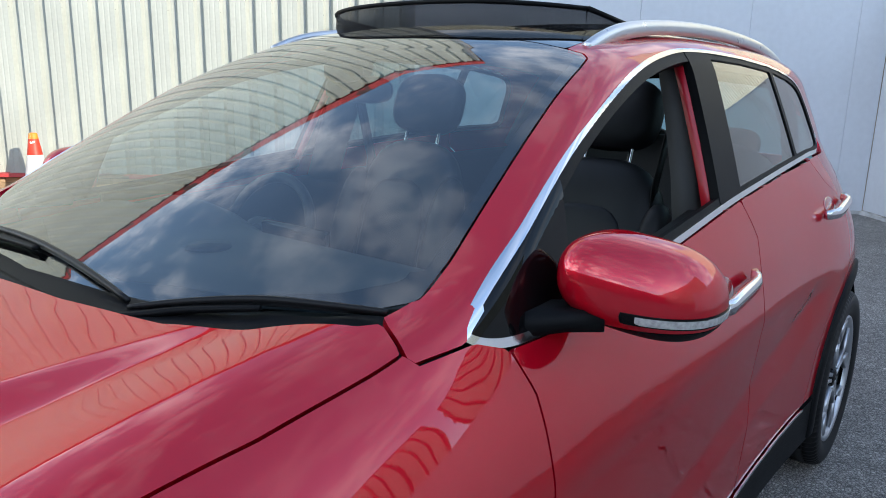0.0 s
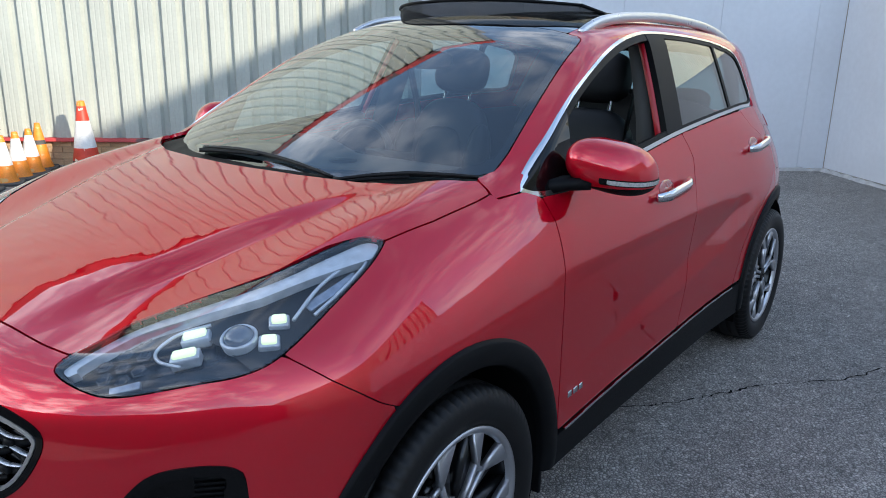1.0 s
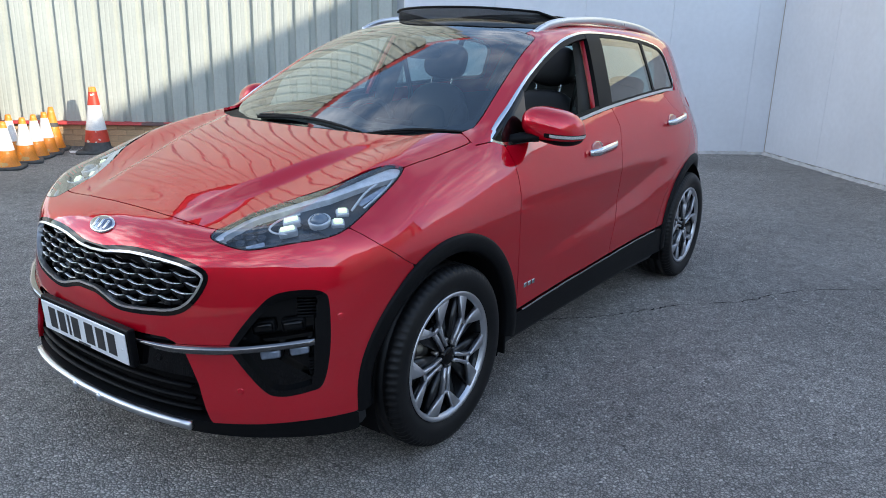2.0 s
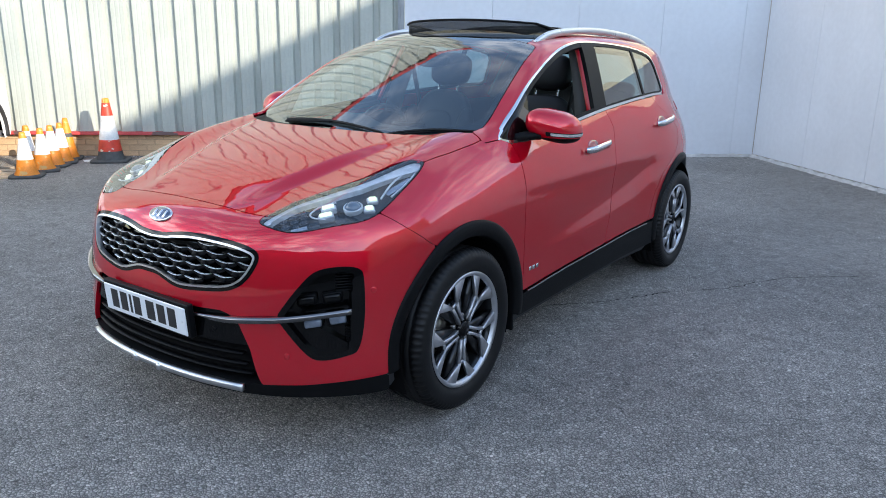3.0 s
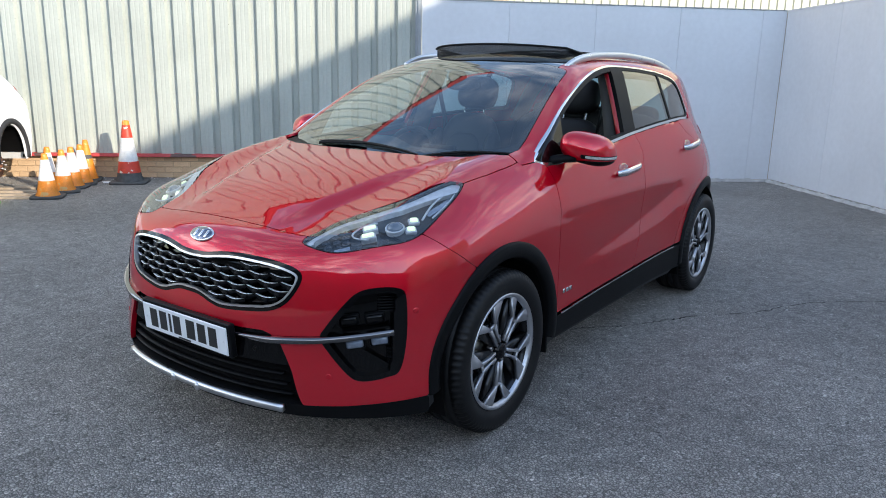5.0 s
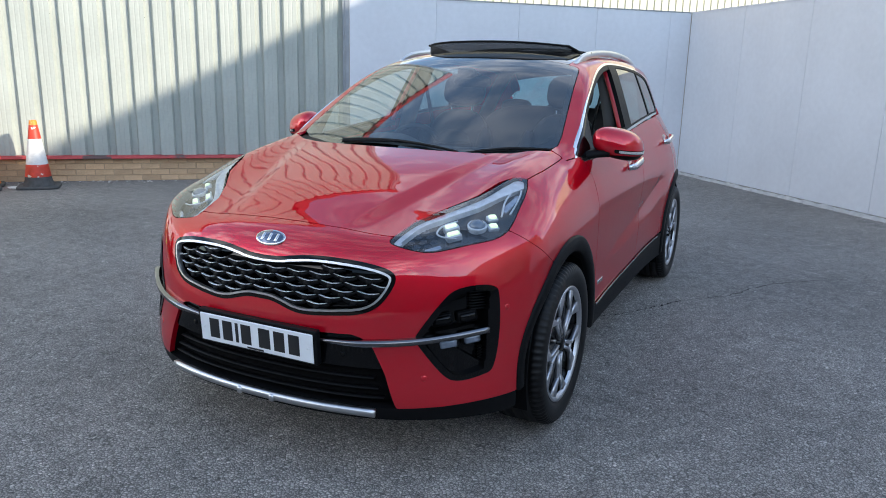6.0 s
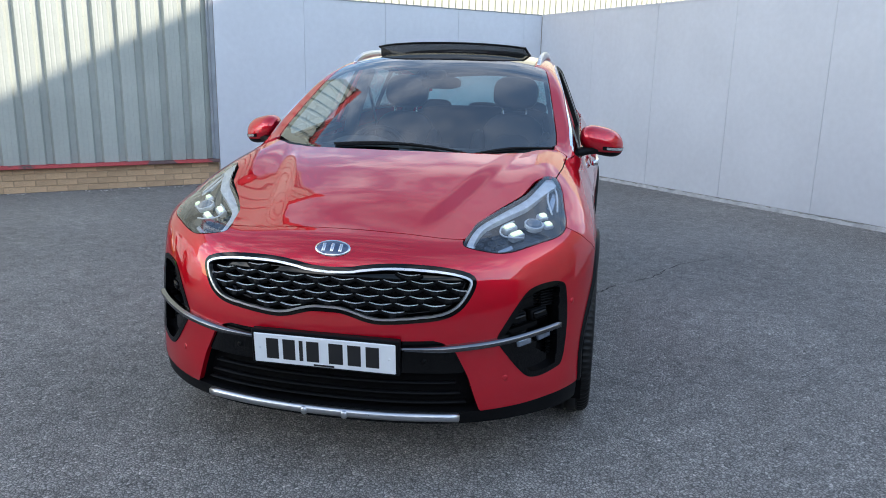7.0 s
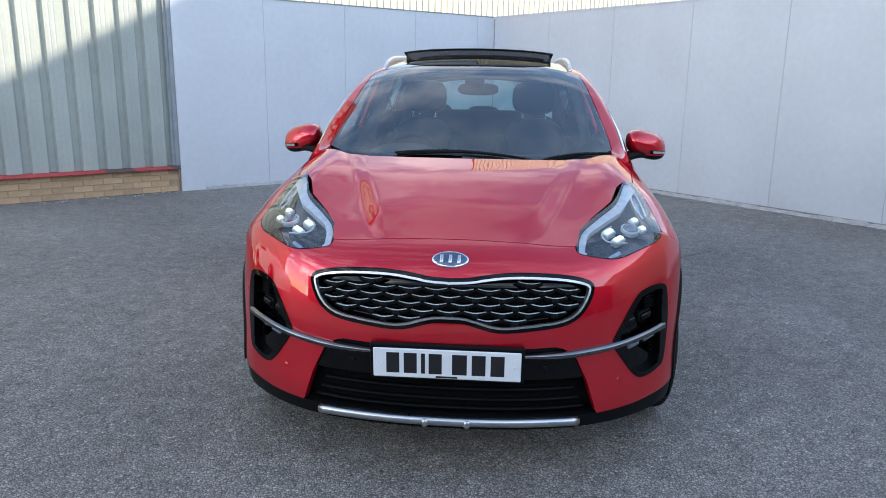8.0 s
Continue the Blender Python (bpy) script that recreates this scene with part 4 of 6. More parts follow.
for y0, stretch, r, foot in ((0.012, 0.955, 0.460, (5, 8)), (BASE, 0.99, 0.468, (8, 12))):
    g = arch_lip(y0, stretch, r, foot)
    part("arch_moulding", g, PLASTIC, car, "black plastic wheel arch moulding")
    part("arch_moulding", mirrored(g), PLASTIC, car, "black plastic wheel arch moulding")
    well = lathe([(0.40, 0.45), (0.40, 0.89)], 40, "x", 0.62)
    well = moved(well, pose(0, y0, HUB_Z) @ Matrix.Rotation(radians(-20), 4, "X"))
    back_wall = moved(lathe([(0.0, 0.45), (0.41, 0.45)], 40, "x"), pose(0, y0, HUB_Z))
    part("wheel_housing", join(well, back_wall), DARK, car, "black wheel housing liner")
    part("wheel_housing", mirrored(join(well, back_wall)), DARK, car, "black wheel housing liner")
lining = around(body, -0.45, 3.35, -50, 50, 0.05, 0.0, 0.60)
panel("cabin_lining", body, lining, lambda p: least(1.045 + 0.03 * np.maximum(Y(p), 0) - Z(p), d_arch(p, 0.40), Z(p) - 0.20), DASH, car, "dark inner body and door trim", rim=0.0, lift=-0.045, mirror=True)
part("floor_pan", box(-0.78, 0.78, -0.55, 3.4, 0.24, 0.30, 0.02), DARK, car, "black floor pan")
part("engine_bay_shield", box(-0.62, 0.62, -0.52, 0.40, 0.28, 0.84, 0.05), DARK, car)
bulk = part("firewall", box(-0.70, 0.70, 0.30, 0.40, 0.30, 1.00, 0.02), DARK, car)


# ---------- nose: grille, lamps, plate ----------
def spot(x, z):
    """Point and outward normal of the nose at that x and z."""
    p = cast(body, np.array([[x, -0.2, z]]), np.array([0, -1.0, 0]), 1.0)
    return p[0], slope(body, p)[0]


def seat(p, n, along=(1, 1, 0)):
    """Pose on a surface: local z out along the normal, local x close to the given way."""
    zed = Vector(n).normalized()
    ex = (Vector(along) - zed * Vector(along).dot(zed)).normalized()
    ey = zed.cross(ex)
    m = Matrix((ex, ey, zed)).transposed().to_4x4()
    m.translation = Vector(p)
    return m


def at_nose(x, y, z, depth=0.0, along=(1, 1, 0)):
    """Pose at the skin nearest a point, sunk by depth."""
    p = np.array([[x, y, z]], float)
    for _ in range(4):
        p = p - slope(body, p) * body(p)[..., None]
    n = slope(body, p)[0]
    return seat(p[0] - n * depth, n, along)


nose_fine = ball(body, -60, 60, -12, 40, 0.0085, -0.12, 0.55)
grille = panel("grille", body, nose_fine, lambda p: np.where(Y(p) < -0.3, d_grille(p) + 0.004, -1), GLOSS_BLACK, car, "wide black radiator grille with chrome-tipped waves", rim=-0.045, lift=-0.05)
panel("grille_border", body, nose_fine, lambda p: np.where(Y(p) < -0.3, least(d_grille(p) - 0.0005, 0.015 - d_grille(p)), -1), GLOSS_BLACK, grille, "gloss black grille border", rim=0.02, lift=0.002)
panel("grille_chrome", body, nose_fine, lambda p: np.where(Y(p) < -0.3, least(d_grille(p) - 0.014, 0.0215 - d_grille(p)), -1), SATIN, grille, "satin chrome grille ring", rim=0.02, lift=0.004)


def wave(width, high, deep):
    """One grille wave: a shallow winged bar, tips raised."""
    xs = np.linspace(-1, 1, 9)
    rows = []
    for t in xs:
        lift = 0.006 * abs(t) ** 1.6 - 0.002
        th = high * (1.0 - 0.62 * abs(t) ** 2)
        rows.append([(t * width / 2, lift - th, 0.0), (t * width / 2, lift - th * 0.4, deep), (t * width / 2, lift, deep), (t * width / 2, lift + 0.001, 0.0)])
    verts = [v for r in rows for v in r]
    faces = []
    for i in range(8):
        for q in range(4):
            r = (q + 1) % 4
            faces.append((i * 4 + q, (i + 1) * 4 + q, (i + 1) * 4 + r, i * 4 + r))
    return verts, faces


tip_mesh = blade_mesh = block_mesh = None
for row in range(8):
    z = 0.612 + row * 0.0262
    for col in range(-6, 7):
        x = (col + 0.5 * (row % 2)) * 0.094
        if abs(x) > 0.50:
            continue
        q = within(grille_ring, np.array([x]), np.array([z]))[0]
        if q < 0.032:
            continue
        p, n = spot(x, z)
        m = seat(p - n * 0.022, n, (1, 0, 0))
        if tip_mesh is None:
            blade_mesh = part("grille_wave", wave(0.098, 0.021, 0.004), PLASTIC).data
            tip_mesh = part("wave_tip", moved(wave(0.078, 0.0042, 0.0125), pose(0, 0.0015, 0)), SILVER).data
            block_mesh = part("wave_centre", box(-0.011, 0.011, -0.019, -0.006, -0.004, 0.0125, 0.002, 1), PLASTIC).data
            for o in list(scene.collection.objects):
                if o.data in (blade_mesh, tip_mesh, block_mesh):
                    bpy.data.objects.remove(o)
        for nm, me in (("grille_wave", blade_mesh), ("wave_tip", tip_mesh), ("wave_centre", block_mesh)):
            o = new(nm, me)
            o.parent = grille
            o.matrix_world = m

# emblem: plain oval shapes, no letters
em = at_nose(0, -0.757, 0.843, 0.0, (1, 0, 0))
emblem = part("emblem", moved(prism(oval(0.066, 0.034, 40), -0.004, 0.006, 0.003), em), CHROME, car, "chrome oval emblem with a dark centre")
part("emblem_centre", moved(prism(oval(0.059, 0.028, 40), 0.0, 0.0075, 0.001), em), BADGE_BLUE, emblem)
for k in (-1, 0, 1):
    part("emblem_bar", moved(box(k * 0.031 - 0.006, k * 0.031 + 0.006, -0.017, 0.017, 0.005, 0.0095, 0.0015, 1), em), CHROME, emblem)

# number plate with plain bars
plate_m = Matrix.Translation((0, -0.856, 0.486)) @ Matrix.Rotation(radians(94), 4, "X")
plate = part("number_plate", moved(box(-0.26, 0.26, -0.0555, 0.0555, 0, 0.006, 0.003, 1), plate_m), PLATE_WHITE, car, "white number plate with plain black bars", smooth=False)
part("plate_holder", moved(box(-0.272, 0.272, -0.064, 0.068, -0.028, -0.001, 0.004, 1), plate_m), PLASTIC, plate, "black plastic plate holder", smooth=False)
for k, w in zip((-0.190, -0.128, -0.083, -0.040, 0.045, 0.112, 0.178), (0.046, 0.046, 0.014, 0.046, 0.052, 0.048, 0.048)):
    part("plate_bar", moved(box(k - w / 2, k + w / 2, -0.037, 0.040, 0.006, 0.0068), plate_m), PLATE_BLACK, plate, smooth=False)
part("plate_bar", moved(box(-0.038, 0.038, -0.0515, -0.0445, 0.006, 0.0066), plate_m), PLATE_BLACK, plate, smooth=False)
for k in (-0.238, 0.238):
    part("plate_screw", moved(lathe([(0.0045, 0.006), (0.004, 0.008), (0.0, 0.008)], 12, "z"), plate_m @ pose(k, 0, 0)), PLATE_WHITE, plate)

# lower intake
low_grid = ball(body, -60, 60, -38, 6, 0.012, -0.12, 0.55)
intake = panel("lower_intake", body, low_grid, lambda p: least(d_intake(p) + 0.004, Z(p) - 0.235), DARK, car, "black lower air intake", rim=-0.05, lift=-0.055)
panel("intake_beam", body, low_grid, lambda p: least(d_intake(p) - 0.001, Z(p) - 0.425), GLOSS_BLACK, intake, "gloss black beam behind the plate", rim=0.03, lift=-0.010)
for z, half in ((0.315, 0.50), (0.352, 0.48), (0.390, 0.462)):
    path = []
    for x in np.linspace(-half, half, 25):
        p, n = spot(x, z)
        path.append(tuple(p - n * 0.030))
    part("intake_slat", sweep(path, [(-0.012, -0.002), (0.014, -0.003), (0.014, 0.001), (-0.010, 0.002)]), PLASTIC, intake)
for x in (-0.346, 0.346):
    for r, d, mt in ((0.011, 0.001, PLASTIC), (0.0085, 0.003, GLOSS_BLACK)):
        part("parking_sensor", moved(lathe([(r, -0.01), (r, d), (r * 0.8, d + 0.001), (0, d + 0.001)], 18, "z"), at_nose(x, -0.807, 0.468, 0.009, (1, 0, 0))), mt, intake)
for s in (-1, 1):
    part("parking_sensor", moved(lathe([(0.011, -0.01), (0.011, 0.001), (0.009, 0.002), (0, 0.002)], 18, "z"), at_nose(s * 0.614, -0.697, 0.396, 0.0)), RED, car)
    part("parking_sensor", moved(lathe([(0.011, -0.01), (0.011, 0.001), (0.009, 0.002), (0, 0.002)], 18, "z"), at_nose(s * 0.837, -0.484, 0.634, 0.0)), RED, car)
skid_path = [tuple(np.array([x, spot(x, 0.270)[0][1] - 0.008, 0.276 - 0.004 * (abs(x) / 0.46) ** 8])) for x in np.linspace(-0.475, 0.475, 33)]
skid = part("skid_plate", sweep(skid_path, [(-0.030, -0.018), (0.002, -0.022), (0.012, -0.008), (0.009, 0.006), (-0.004, 0.009), (-0.03, 0.008)]), SATIN, car, "satin silver skid plate along the lower lip")
for x in (-0.075, 0.075):
    p = spot(x, 0.270)[0]
    part("skid_fin", blob(x, p[1] - 0.014, 0.266, 0.013, 0.012, 0.016, 2.4, 14, 8), SATIN, skid)


# headlamps and fog lamps, built for the left side and mirrored
def pair(name, geo, material, owners, label=""):
    for owner, g in zip(owners, (geo, mirrored(geo))):
        part(name, g, material, owner, label)


lamp_grid = ball(body, 18, 106, 8, 50, 0.0065, -0.12, 0.55)
lamps = panel("headlight", body, lamp_grid, lambda p: np.where(X(p) > 0.3, d_lamp(p) + 0.003, -1), HOUSING, car, "swept-back headlight with four lit LED cells", rim=-0.062, lift=-0.062, mirror=True)
for lens, owner in zip(panel("lens", body, lamp_grid, lambda p: np.where(X(p) > 0.3, d_lamp(p) - 0.001, -1), GLASS_LENS, None, "clear headlight lens", rim=0.004, mirror=True), lamps):
    lens.parent = owner
    lens.visible_shadow = False
for rimmed, owner in zip(panel("bezel", body, lamp_grid, lambda p: np.where(X(p) > 0.3, least(d_lamp(p) - 0.001, 0.0062 - d_lamp(p)), -1), GLOSS_BLACK, None, "black edge of the lens", rim=0.02, lift=-0.004, mirror=True), lamps):
    rimmed.parent = owner
for brow, owner in zip(panel("chrome_brow", body, lamp_grid, lambda p: np.where(X(p) > 0.3, least(d_lamp(p) - 0.010, 0.030 + 0.07 * np.maximum(diag1(p), 0) - d_lamp(p), diag2(p) - 0.09 - 0.45 * diag1(p)), -1), REFLECTOR, None, "silver reflector along the upper edge", rim=0.02, lift=-0.014, mirror=True), lamps):
    brow.parent = owner
ALONG = (0.62, 0.62, 0.16)
for x, y, z, w in ((0.588, -0.462, 0.938, 0.046), (0.622, -0.508, 0.918, 0.046), (0.722, -0.346, 0.972, 0.030), (0.748, -0.392, 0.948, 0.030)):
    m = at_nose(x, y, z, 0.030, ALONG)
    pair("led_cell", moved(box(-w / 2, w / 2, -0.011, 0.011, -0.012, 0.004, 0.005), m), LED, lamps, "lit white LED cell")
    pair("cell_frame", moved(box(-w / 2 - 0.006, w / 2 + 0.006, -0.016, 0.016, -0.03, -0.004, 0.005), m), REFLECTOR, lamps)
m = at_nose(0.684, -0.425, 0.948, 0.034, ALONG)
pair("projector", moved(lathe([(0.034, -0.02), (0.037, 0.0), (0.034, 0.004), (0.030, 0.002), (0.030, -0.004)], 32, "z"), m), REFLECTOR, lamps, "silver projector ring")
pair("projector_lens", moved(lathe([(0.030, -0.002), (0.027, 0.008), (0.019, 0.015), (0.009, 0.019), (0.0, 0.020)], 32, "z"), m), LENS, lamps, "round projector lens")
pts = [at_nose(x, y, z, 0.028).translation for x, y, z in ((0.602, -0.432, 0.950), (0.562, -0.478, 0.930), (0.566, -0.528, 0.908), (0.602, -0.545, 0.896), (0.655, -0.535, 0.890))]
pair("light_guide", sweep([tuple(p) for p in curve(pts, 5)], oval(0.0035, 0.0035, 8)), REFLECTOR, lamps, "silver L-shaped light guide")
pts = [at_nose(x, y, z, 0.020).translation for x, y, z in ((0.748, -0.330, 0.950), (0.722, -0.235, 0.990), (0.722, -0.140, 1.020), (0.742, -0.115, 1.018), (0.758, -0.190, 0.985), (0.766, -0.290, 0.950))]
pair("turn_signal", sweep([tuple(p) for p in curve(pts, 5)], oval(0.004, 0.004, 8)), REFLECTOR, lamps, "silver indicator surround")
m = at_nose(0.745, -0.22, 0.985, 0.028, (0.1, 0.9, 0.35))
pair("turn_lens", moved(box(-0.07, 0.07, -0.012, 0.012, -0.006, 0.003, 0.004), m), LED_OFF, lamps, "pale indicator lens")
for i, (x, y, z) in enumerate(((0.500, -0.600, 0.884), (0.505, -0.560, 0.897), (0.515, -0.520, 0.909), (0.535, -0.625, 0.868), (0.540, -0.585, 0.884), (0.548, -0.545, 0.899), (0.575, -0.610, 0.866), (0.580, -0.575, 0.880))):
    m = at_nose(x, y, z, 0.034, ALONG)
    pair("reflector_cell", moved(lathe([(0.017, 0.0), (0.015, 0.003), (0.011, -0.002), (0.0, -0.004)], 6, "z"), m), HOUSING, lamps)
m = at_nose(0.600, -0.615, 0.850, 0.022, ALONG)
pair("side_reflector", moved(box(-0.03, 0.03, -0.008, 0.008, -0.01, 0.003, 0.003), m), LED_OFF, lamps)

fog_grid = ball(body, 30, 98, -22, 22, 0.008, -0.12, 0.55)
fogs = panel("fog_lamp_pocket", body, fog_grid, lambda p: np.where(X(p) > 0.4, d_fog(p) + 0.003, -1), GLOSS_BLACK, car, "black fog lamp pocket in the bumper", rim=-0.05, lift=-0.055, mirror=True)
for frame_part, owner in zip(panel("pocket_frame", body, fog_grid, lambda p: np.where(X(p) > 0.4, least(d_fog(p) - 0.0005, 0.020 + 0.020 * (X(p) > 0.79) - d_fog(p)), -1), GLOSS_BLACK, None, "gloss black pocket frame", rim=0.045, lift=0.003, mirror=True), fogs):
    frame_part.parent = owner
for wing_part, owner in zip(panel("pocket_wing", body, fog_grid, lambda p: np.where(X(p) > 0.4, least(d_fog(p) - 0.018, 0.475 - Z(p) - 0.8 * (X(p) - 0.74), 0.79 - X(p)), -1), GLOSS_BLACK, None, "gloss black lower wing", rim=0.03, lift=-0.022, mirror=True), fogs):
    wing_part.parent = owner
for (x, y, z), w, mt, nm in (((0.668, -0.655, 0.598), 0.062, GLOSS_BLACK, "upper_fog_lens"), ((0.742, -0.595, 0.606), 0.062, GLOSS_BLACK, "upper_fog_lens"), ((0.690, -0.648, 0.512), 0.064, LED_OFF, "fog_lens"), ((0.757, -0.585, 0.524), 0.062, LED_OFF, "fog_lens")):
    m = at_nose(x, y, z, 0.024, (0.6, 0.75, 0.12))
    pair(nm, moved(box(-w / 2, w / 2, -0.015, 0.015, -0.02, 0.008, 0.008), m), mt, fogs, "rectangular fog lamp lens" if mt is LED_OFF else "")
    pair("lens_frame", moved(box(-w / 2 - 0.006, w / 2 + 0.006, -0.021, 0.021, -0.03, -0.002, 0.008), m), PLASTIC, fogs)
for i in range(7):
    m = at_nose(0.77, -0.555, 0.632 + i * 0.0105, 0.036, (0.6, 0.75, 0.0))
    pair("pocket_rib", moved(box(-0.035, 0.035, -0.003, 0.003, -0.01, 0.004, 0.001, 1), m), PLASTIC, fogs)
    m = at_nose(0.79, -0.545, 0.425 + i * 0.0105, 0.036, (0.6, 0.75, 0.0))
    pair("pocket_rib", moved(box(-0.022, 0.022, -0.003, 0.003, -0.01, 0.004, 0.001, 1), m), PLASTIC, fogs)
blade_path, blade_scale = [], []
for x, z in curve([(0.26, 0.515), (0.33, 0.5165), (0.414, 0.519), (0.50, 0.526), (0.597, 0.5355), (0.696, 0.5505), (0.79, 0.566)], 5):
    p, n = spot(x, z)
    blade_path.append(tuple(p + n * 0.006))
    blade_scale.append(0.45 + 0.55 * min(1.0, max(0.0, (x - 0.26) / 0.16)))
blade_geo = sweep(blade_path, [(0.016, -0.010), (-0.010, -0.012), (-0.014, 0.0), (-0.010, 0.012), (0.016, 0.008)], scale=blade_scale)
for g in (blade_geo, mirrored(blade_geo)):
    part("chrome_blade", g, DARK_CHROME, car, "dark chrome blade running into the fog lamp")


# ---------- wheels ----------
def tyre_geo(r=0.345):
    """Road tyre with grooves round the tread and cut shoulder blocks; outer side towards +x."""
    half = [(0.246, 0.104), (0.262, 0.116), (0.285, 0.1225), (0.305, 0.1225), (0.322, 0.118), (0.333, 0.110), (0.340, 0.100), (0.3435, 0.088), (0.3445, 0.074), (0.338, 0.072), (0.338, 0.064), (0.3448, 0.062), (0.345, 0.030), (0.338, 0.028), (0.338, 0.018), (0.345, 0.016)]
    rows = [(q, -h) for q, h in half] + [(q, h) for q, h in half[::-1]]
    n = 240
    verts, faces = lathe(rows, n, "x")
    k = len(rows)
    out_v = []
    for i, v in enumerate(verts):
        ring, col = divmod(i, k)
        if abs(v[0]) > 0.073 and math.hypot(v[1], v[2]) > 0.330 and ring % 3 == 0:
            s = 1 - 0.009 / 0.34
            v = (v[0], v[1] * s, v[2] * s)
        out_v.append(v)
    return out_v, faces


def strut(a, b, wa, wb):
    """Outline of a tapering bar between two plan points."""
    a, b = np.array(a), np.array(b)
    d = (b - a) / np.linalg.norm(b - a)
    s = np.array([-d[1], d[0]])
    return [a - s * wa / 2, b - s * wb / 2, b + s * wb / 2, a + s * wa / 2]


polar = lambda r, deg: (r * math.cos(radians(deg)), r * math.sin(radians(deg)))
out_x = Matrix(((0, 0, 1, 0), (1, 0, 0, 0), (0, 1, 0, 0), (0, 0, 0, 1)))      # plan of the wheel -> facing +x


def spoke_geos():
    face, body_geo = [], []
    for s in (-1, 1):
        face.append(prism([polar(0.046, s * 6), polar(0.095, s * 3.6), polar(0.150, s * 4.0), polar(0.152, s * 10.5), polar(0.095, s * 11), polar(0.046, s * 24)], -0.022, 0.003, 0.003))
        face.append(prism([polar(0.142, s * 4.0), polar(0.236, s * (11 if s < 0 else 15)), polar(0.236, s * (29 if s < 0 else 27)), polar(0.150, s * 11)], -0.012, 0.006, 0.003))
        body_geo.append(prism(strut(polar(0.050, s * 12), polar(0.236, s * 20), 0.030, 0.046), -0.045, -0.014))
    face.append(prism([polar(0.138, -8), polar(0.152, -10), polar(0.152, 10), polar(0.138, 8)], -0.014, 0.002, 0.0025))
    body_geo.append(prism([polar(0.045, -16), polar(0.150, -9), polar(0.150, 9), polar(0.045, 16)], -0.050, -0.024))
    return join(*face), join(*body_geo)


spoke_face, spoke_body = spoke_geos()
wheel_meshes = {}


def wheel_piece(name, geo, material, parent, m=None, label=""):
    if name not in wheel_meshes:
        ob = part(name, geo(), material, parent, label)
        wheel_meshes[name] = ob.data
    else:
        ob = new(name, wheel_meshes[name])
        ob.parent = parent
        if label:
            tagged(ob, label)
    if m is not None:
        ob.matrix_local = m
    return ob


def wheel(y, flip, spin):
    w = wheel_piece("wheel", lambda: lathe([(0.236, 0.106), (0.243, 0.110), (0.248, 0.108), (0.250, 0.096), (0.240, 0.088), (0.228, 0.066), (0.222, 0.0), (0.222, -0.10), (0.236, -0.11)], 72, "x"), ALLOY_DARK, car, None, "five-spoke alloy wheel with machined faces and a low-profile tyre")
    w.matrix_local = Matrix.Translation((-TRACK + 0.098 if flip else TRACK - 0.098, y, HUB_Z)) @ (Matrix.Rotation(math.pi, 4, "Z") if flip else Matrix.Identity(4)) @ Matrix.Rotation(radians(spin), 4, "X")
    wheel_piece("tyre", tyre_geo, RUBBER, w, None, "black low-profile road tyre")
    wheel_piece("rim_edge", lambda: lathe([(0.224, 0.094), (0.230, 0.1065), (0.238, 0.1115), (0.246, 0.111), (0.248, 0.104)], 72, "x"), ALLOY, w, None, "bright machined rim edge")
    for k in range(5):
        turn = Matrix.Rotation(2 * math.pi * k / 5, 4, "X")
        wheel_piece("spoke", lambda: moved(spoke_face, Matrix.Translation((0.098, 0, 0)) @ out_x), ALLOY, w, turn, "machined silver spoke face" if k == 0 else "")
        wheel_piece("spoke_web", lambda: moved(spoke_body, Matrix.Translation((0.098, 0, 0)) @ out_x), ALLOY_DARK, w, turn)
        wheel_piece("wheel_nut", lambda: moved(lathe([(0.011, -0.02), (0.011, 0.006), (0.008, 0.009), (0.0, 0.009)], 6, "z"), Matrix.Translation((0.078, 0, 0)) @ out_x @ pose(*polar(0.057, 36), 0)), STEEL, w, turn)
    wheel_piece("hub_cap", lambda: moved(lathe([(0.036, -0.03), (0.034, 0.004), (0.029, 0.008), (0.0, 0.010)], 32, "z"), Matrix.Translation((0.094, 0, 0)) @ out_x), GLOSS_BLACK, w)
    wheel_piece("brake_disc", lambda: lathe([(0.0, 0.025), (0.085, 0.025), (0.090, 0.010), (0.160, 0.010), (0.160, -0.014), (0.09, -0.014)], 64, "x"), STEEL, w, None, "steel brake disc")
    wheel_piece("caliper", lambda: moved(box(-0.03, 0.035, 0.095, 0.172, -0.075, 0.075, 0.012), Matrix.Rotation(radians(20), 4, "X")), ALLOY_DARK, w)
    return w


for y, flip, spin in ((0.012, False, 49), (0.012, True, 40), (BASE, False, 20), (BASE, True, 5)):
    wheel(y, flip, spin)


# ---------- mirrors, handles, wipers, rails, deflector ----------
def mirror_form(p):
    """Rounded mirror shell, blunt in front, longer and lower outwards."""
    x, y, z = np.abs(p[..., 0]) - 0.920, p[..., 1] - 0.685, p[..., 2] - 1.130
    y = y - 0.42 * np.maximum(x, -0.1) - 0.10
    z = z + 0.22 * x
    y = y + 0.075
    r = (np.abs(x / 0.110) ** 2.7 + np.abs(y / np.where(y > 0, 0.075, 0.105)) ** 2.6 + np.abs(z / np.where(z > 0, 0.078, 0.066)) ** 2.4) ** (1 / 2.5)
    return (r - 1) * 0.07


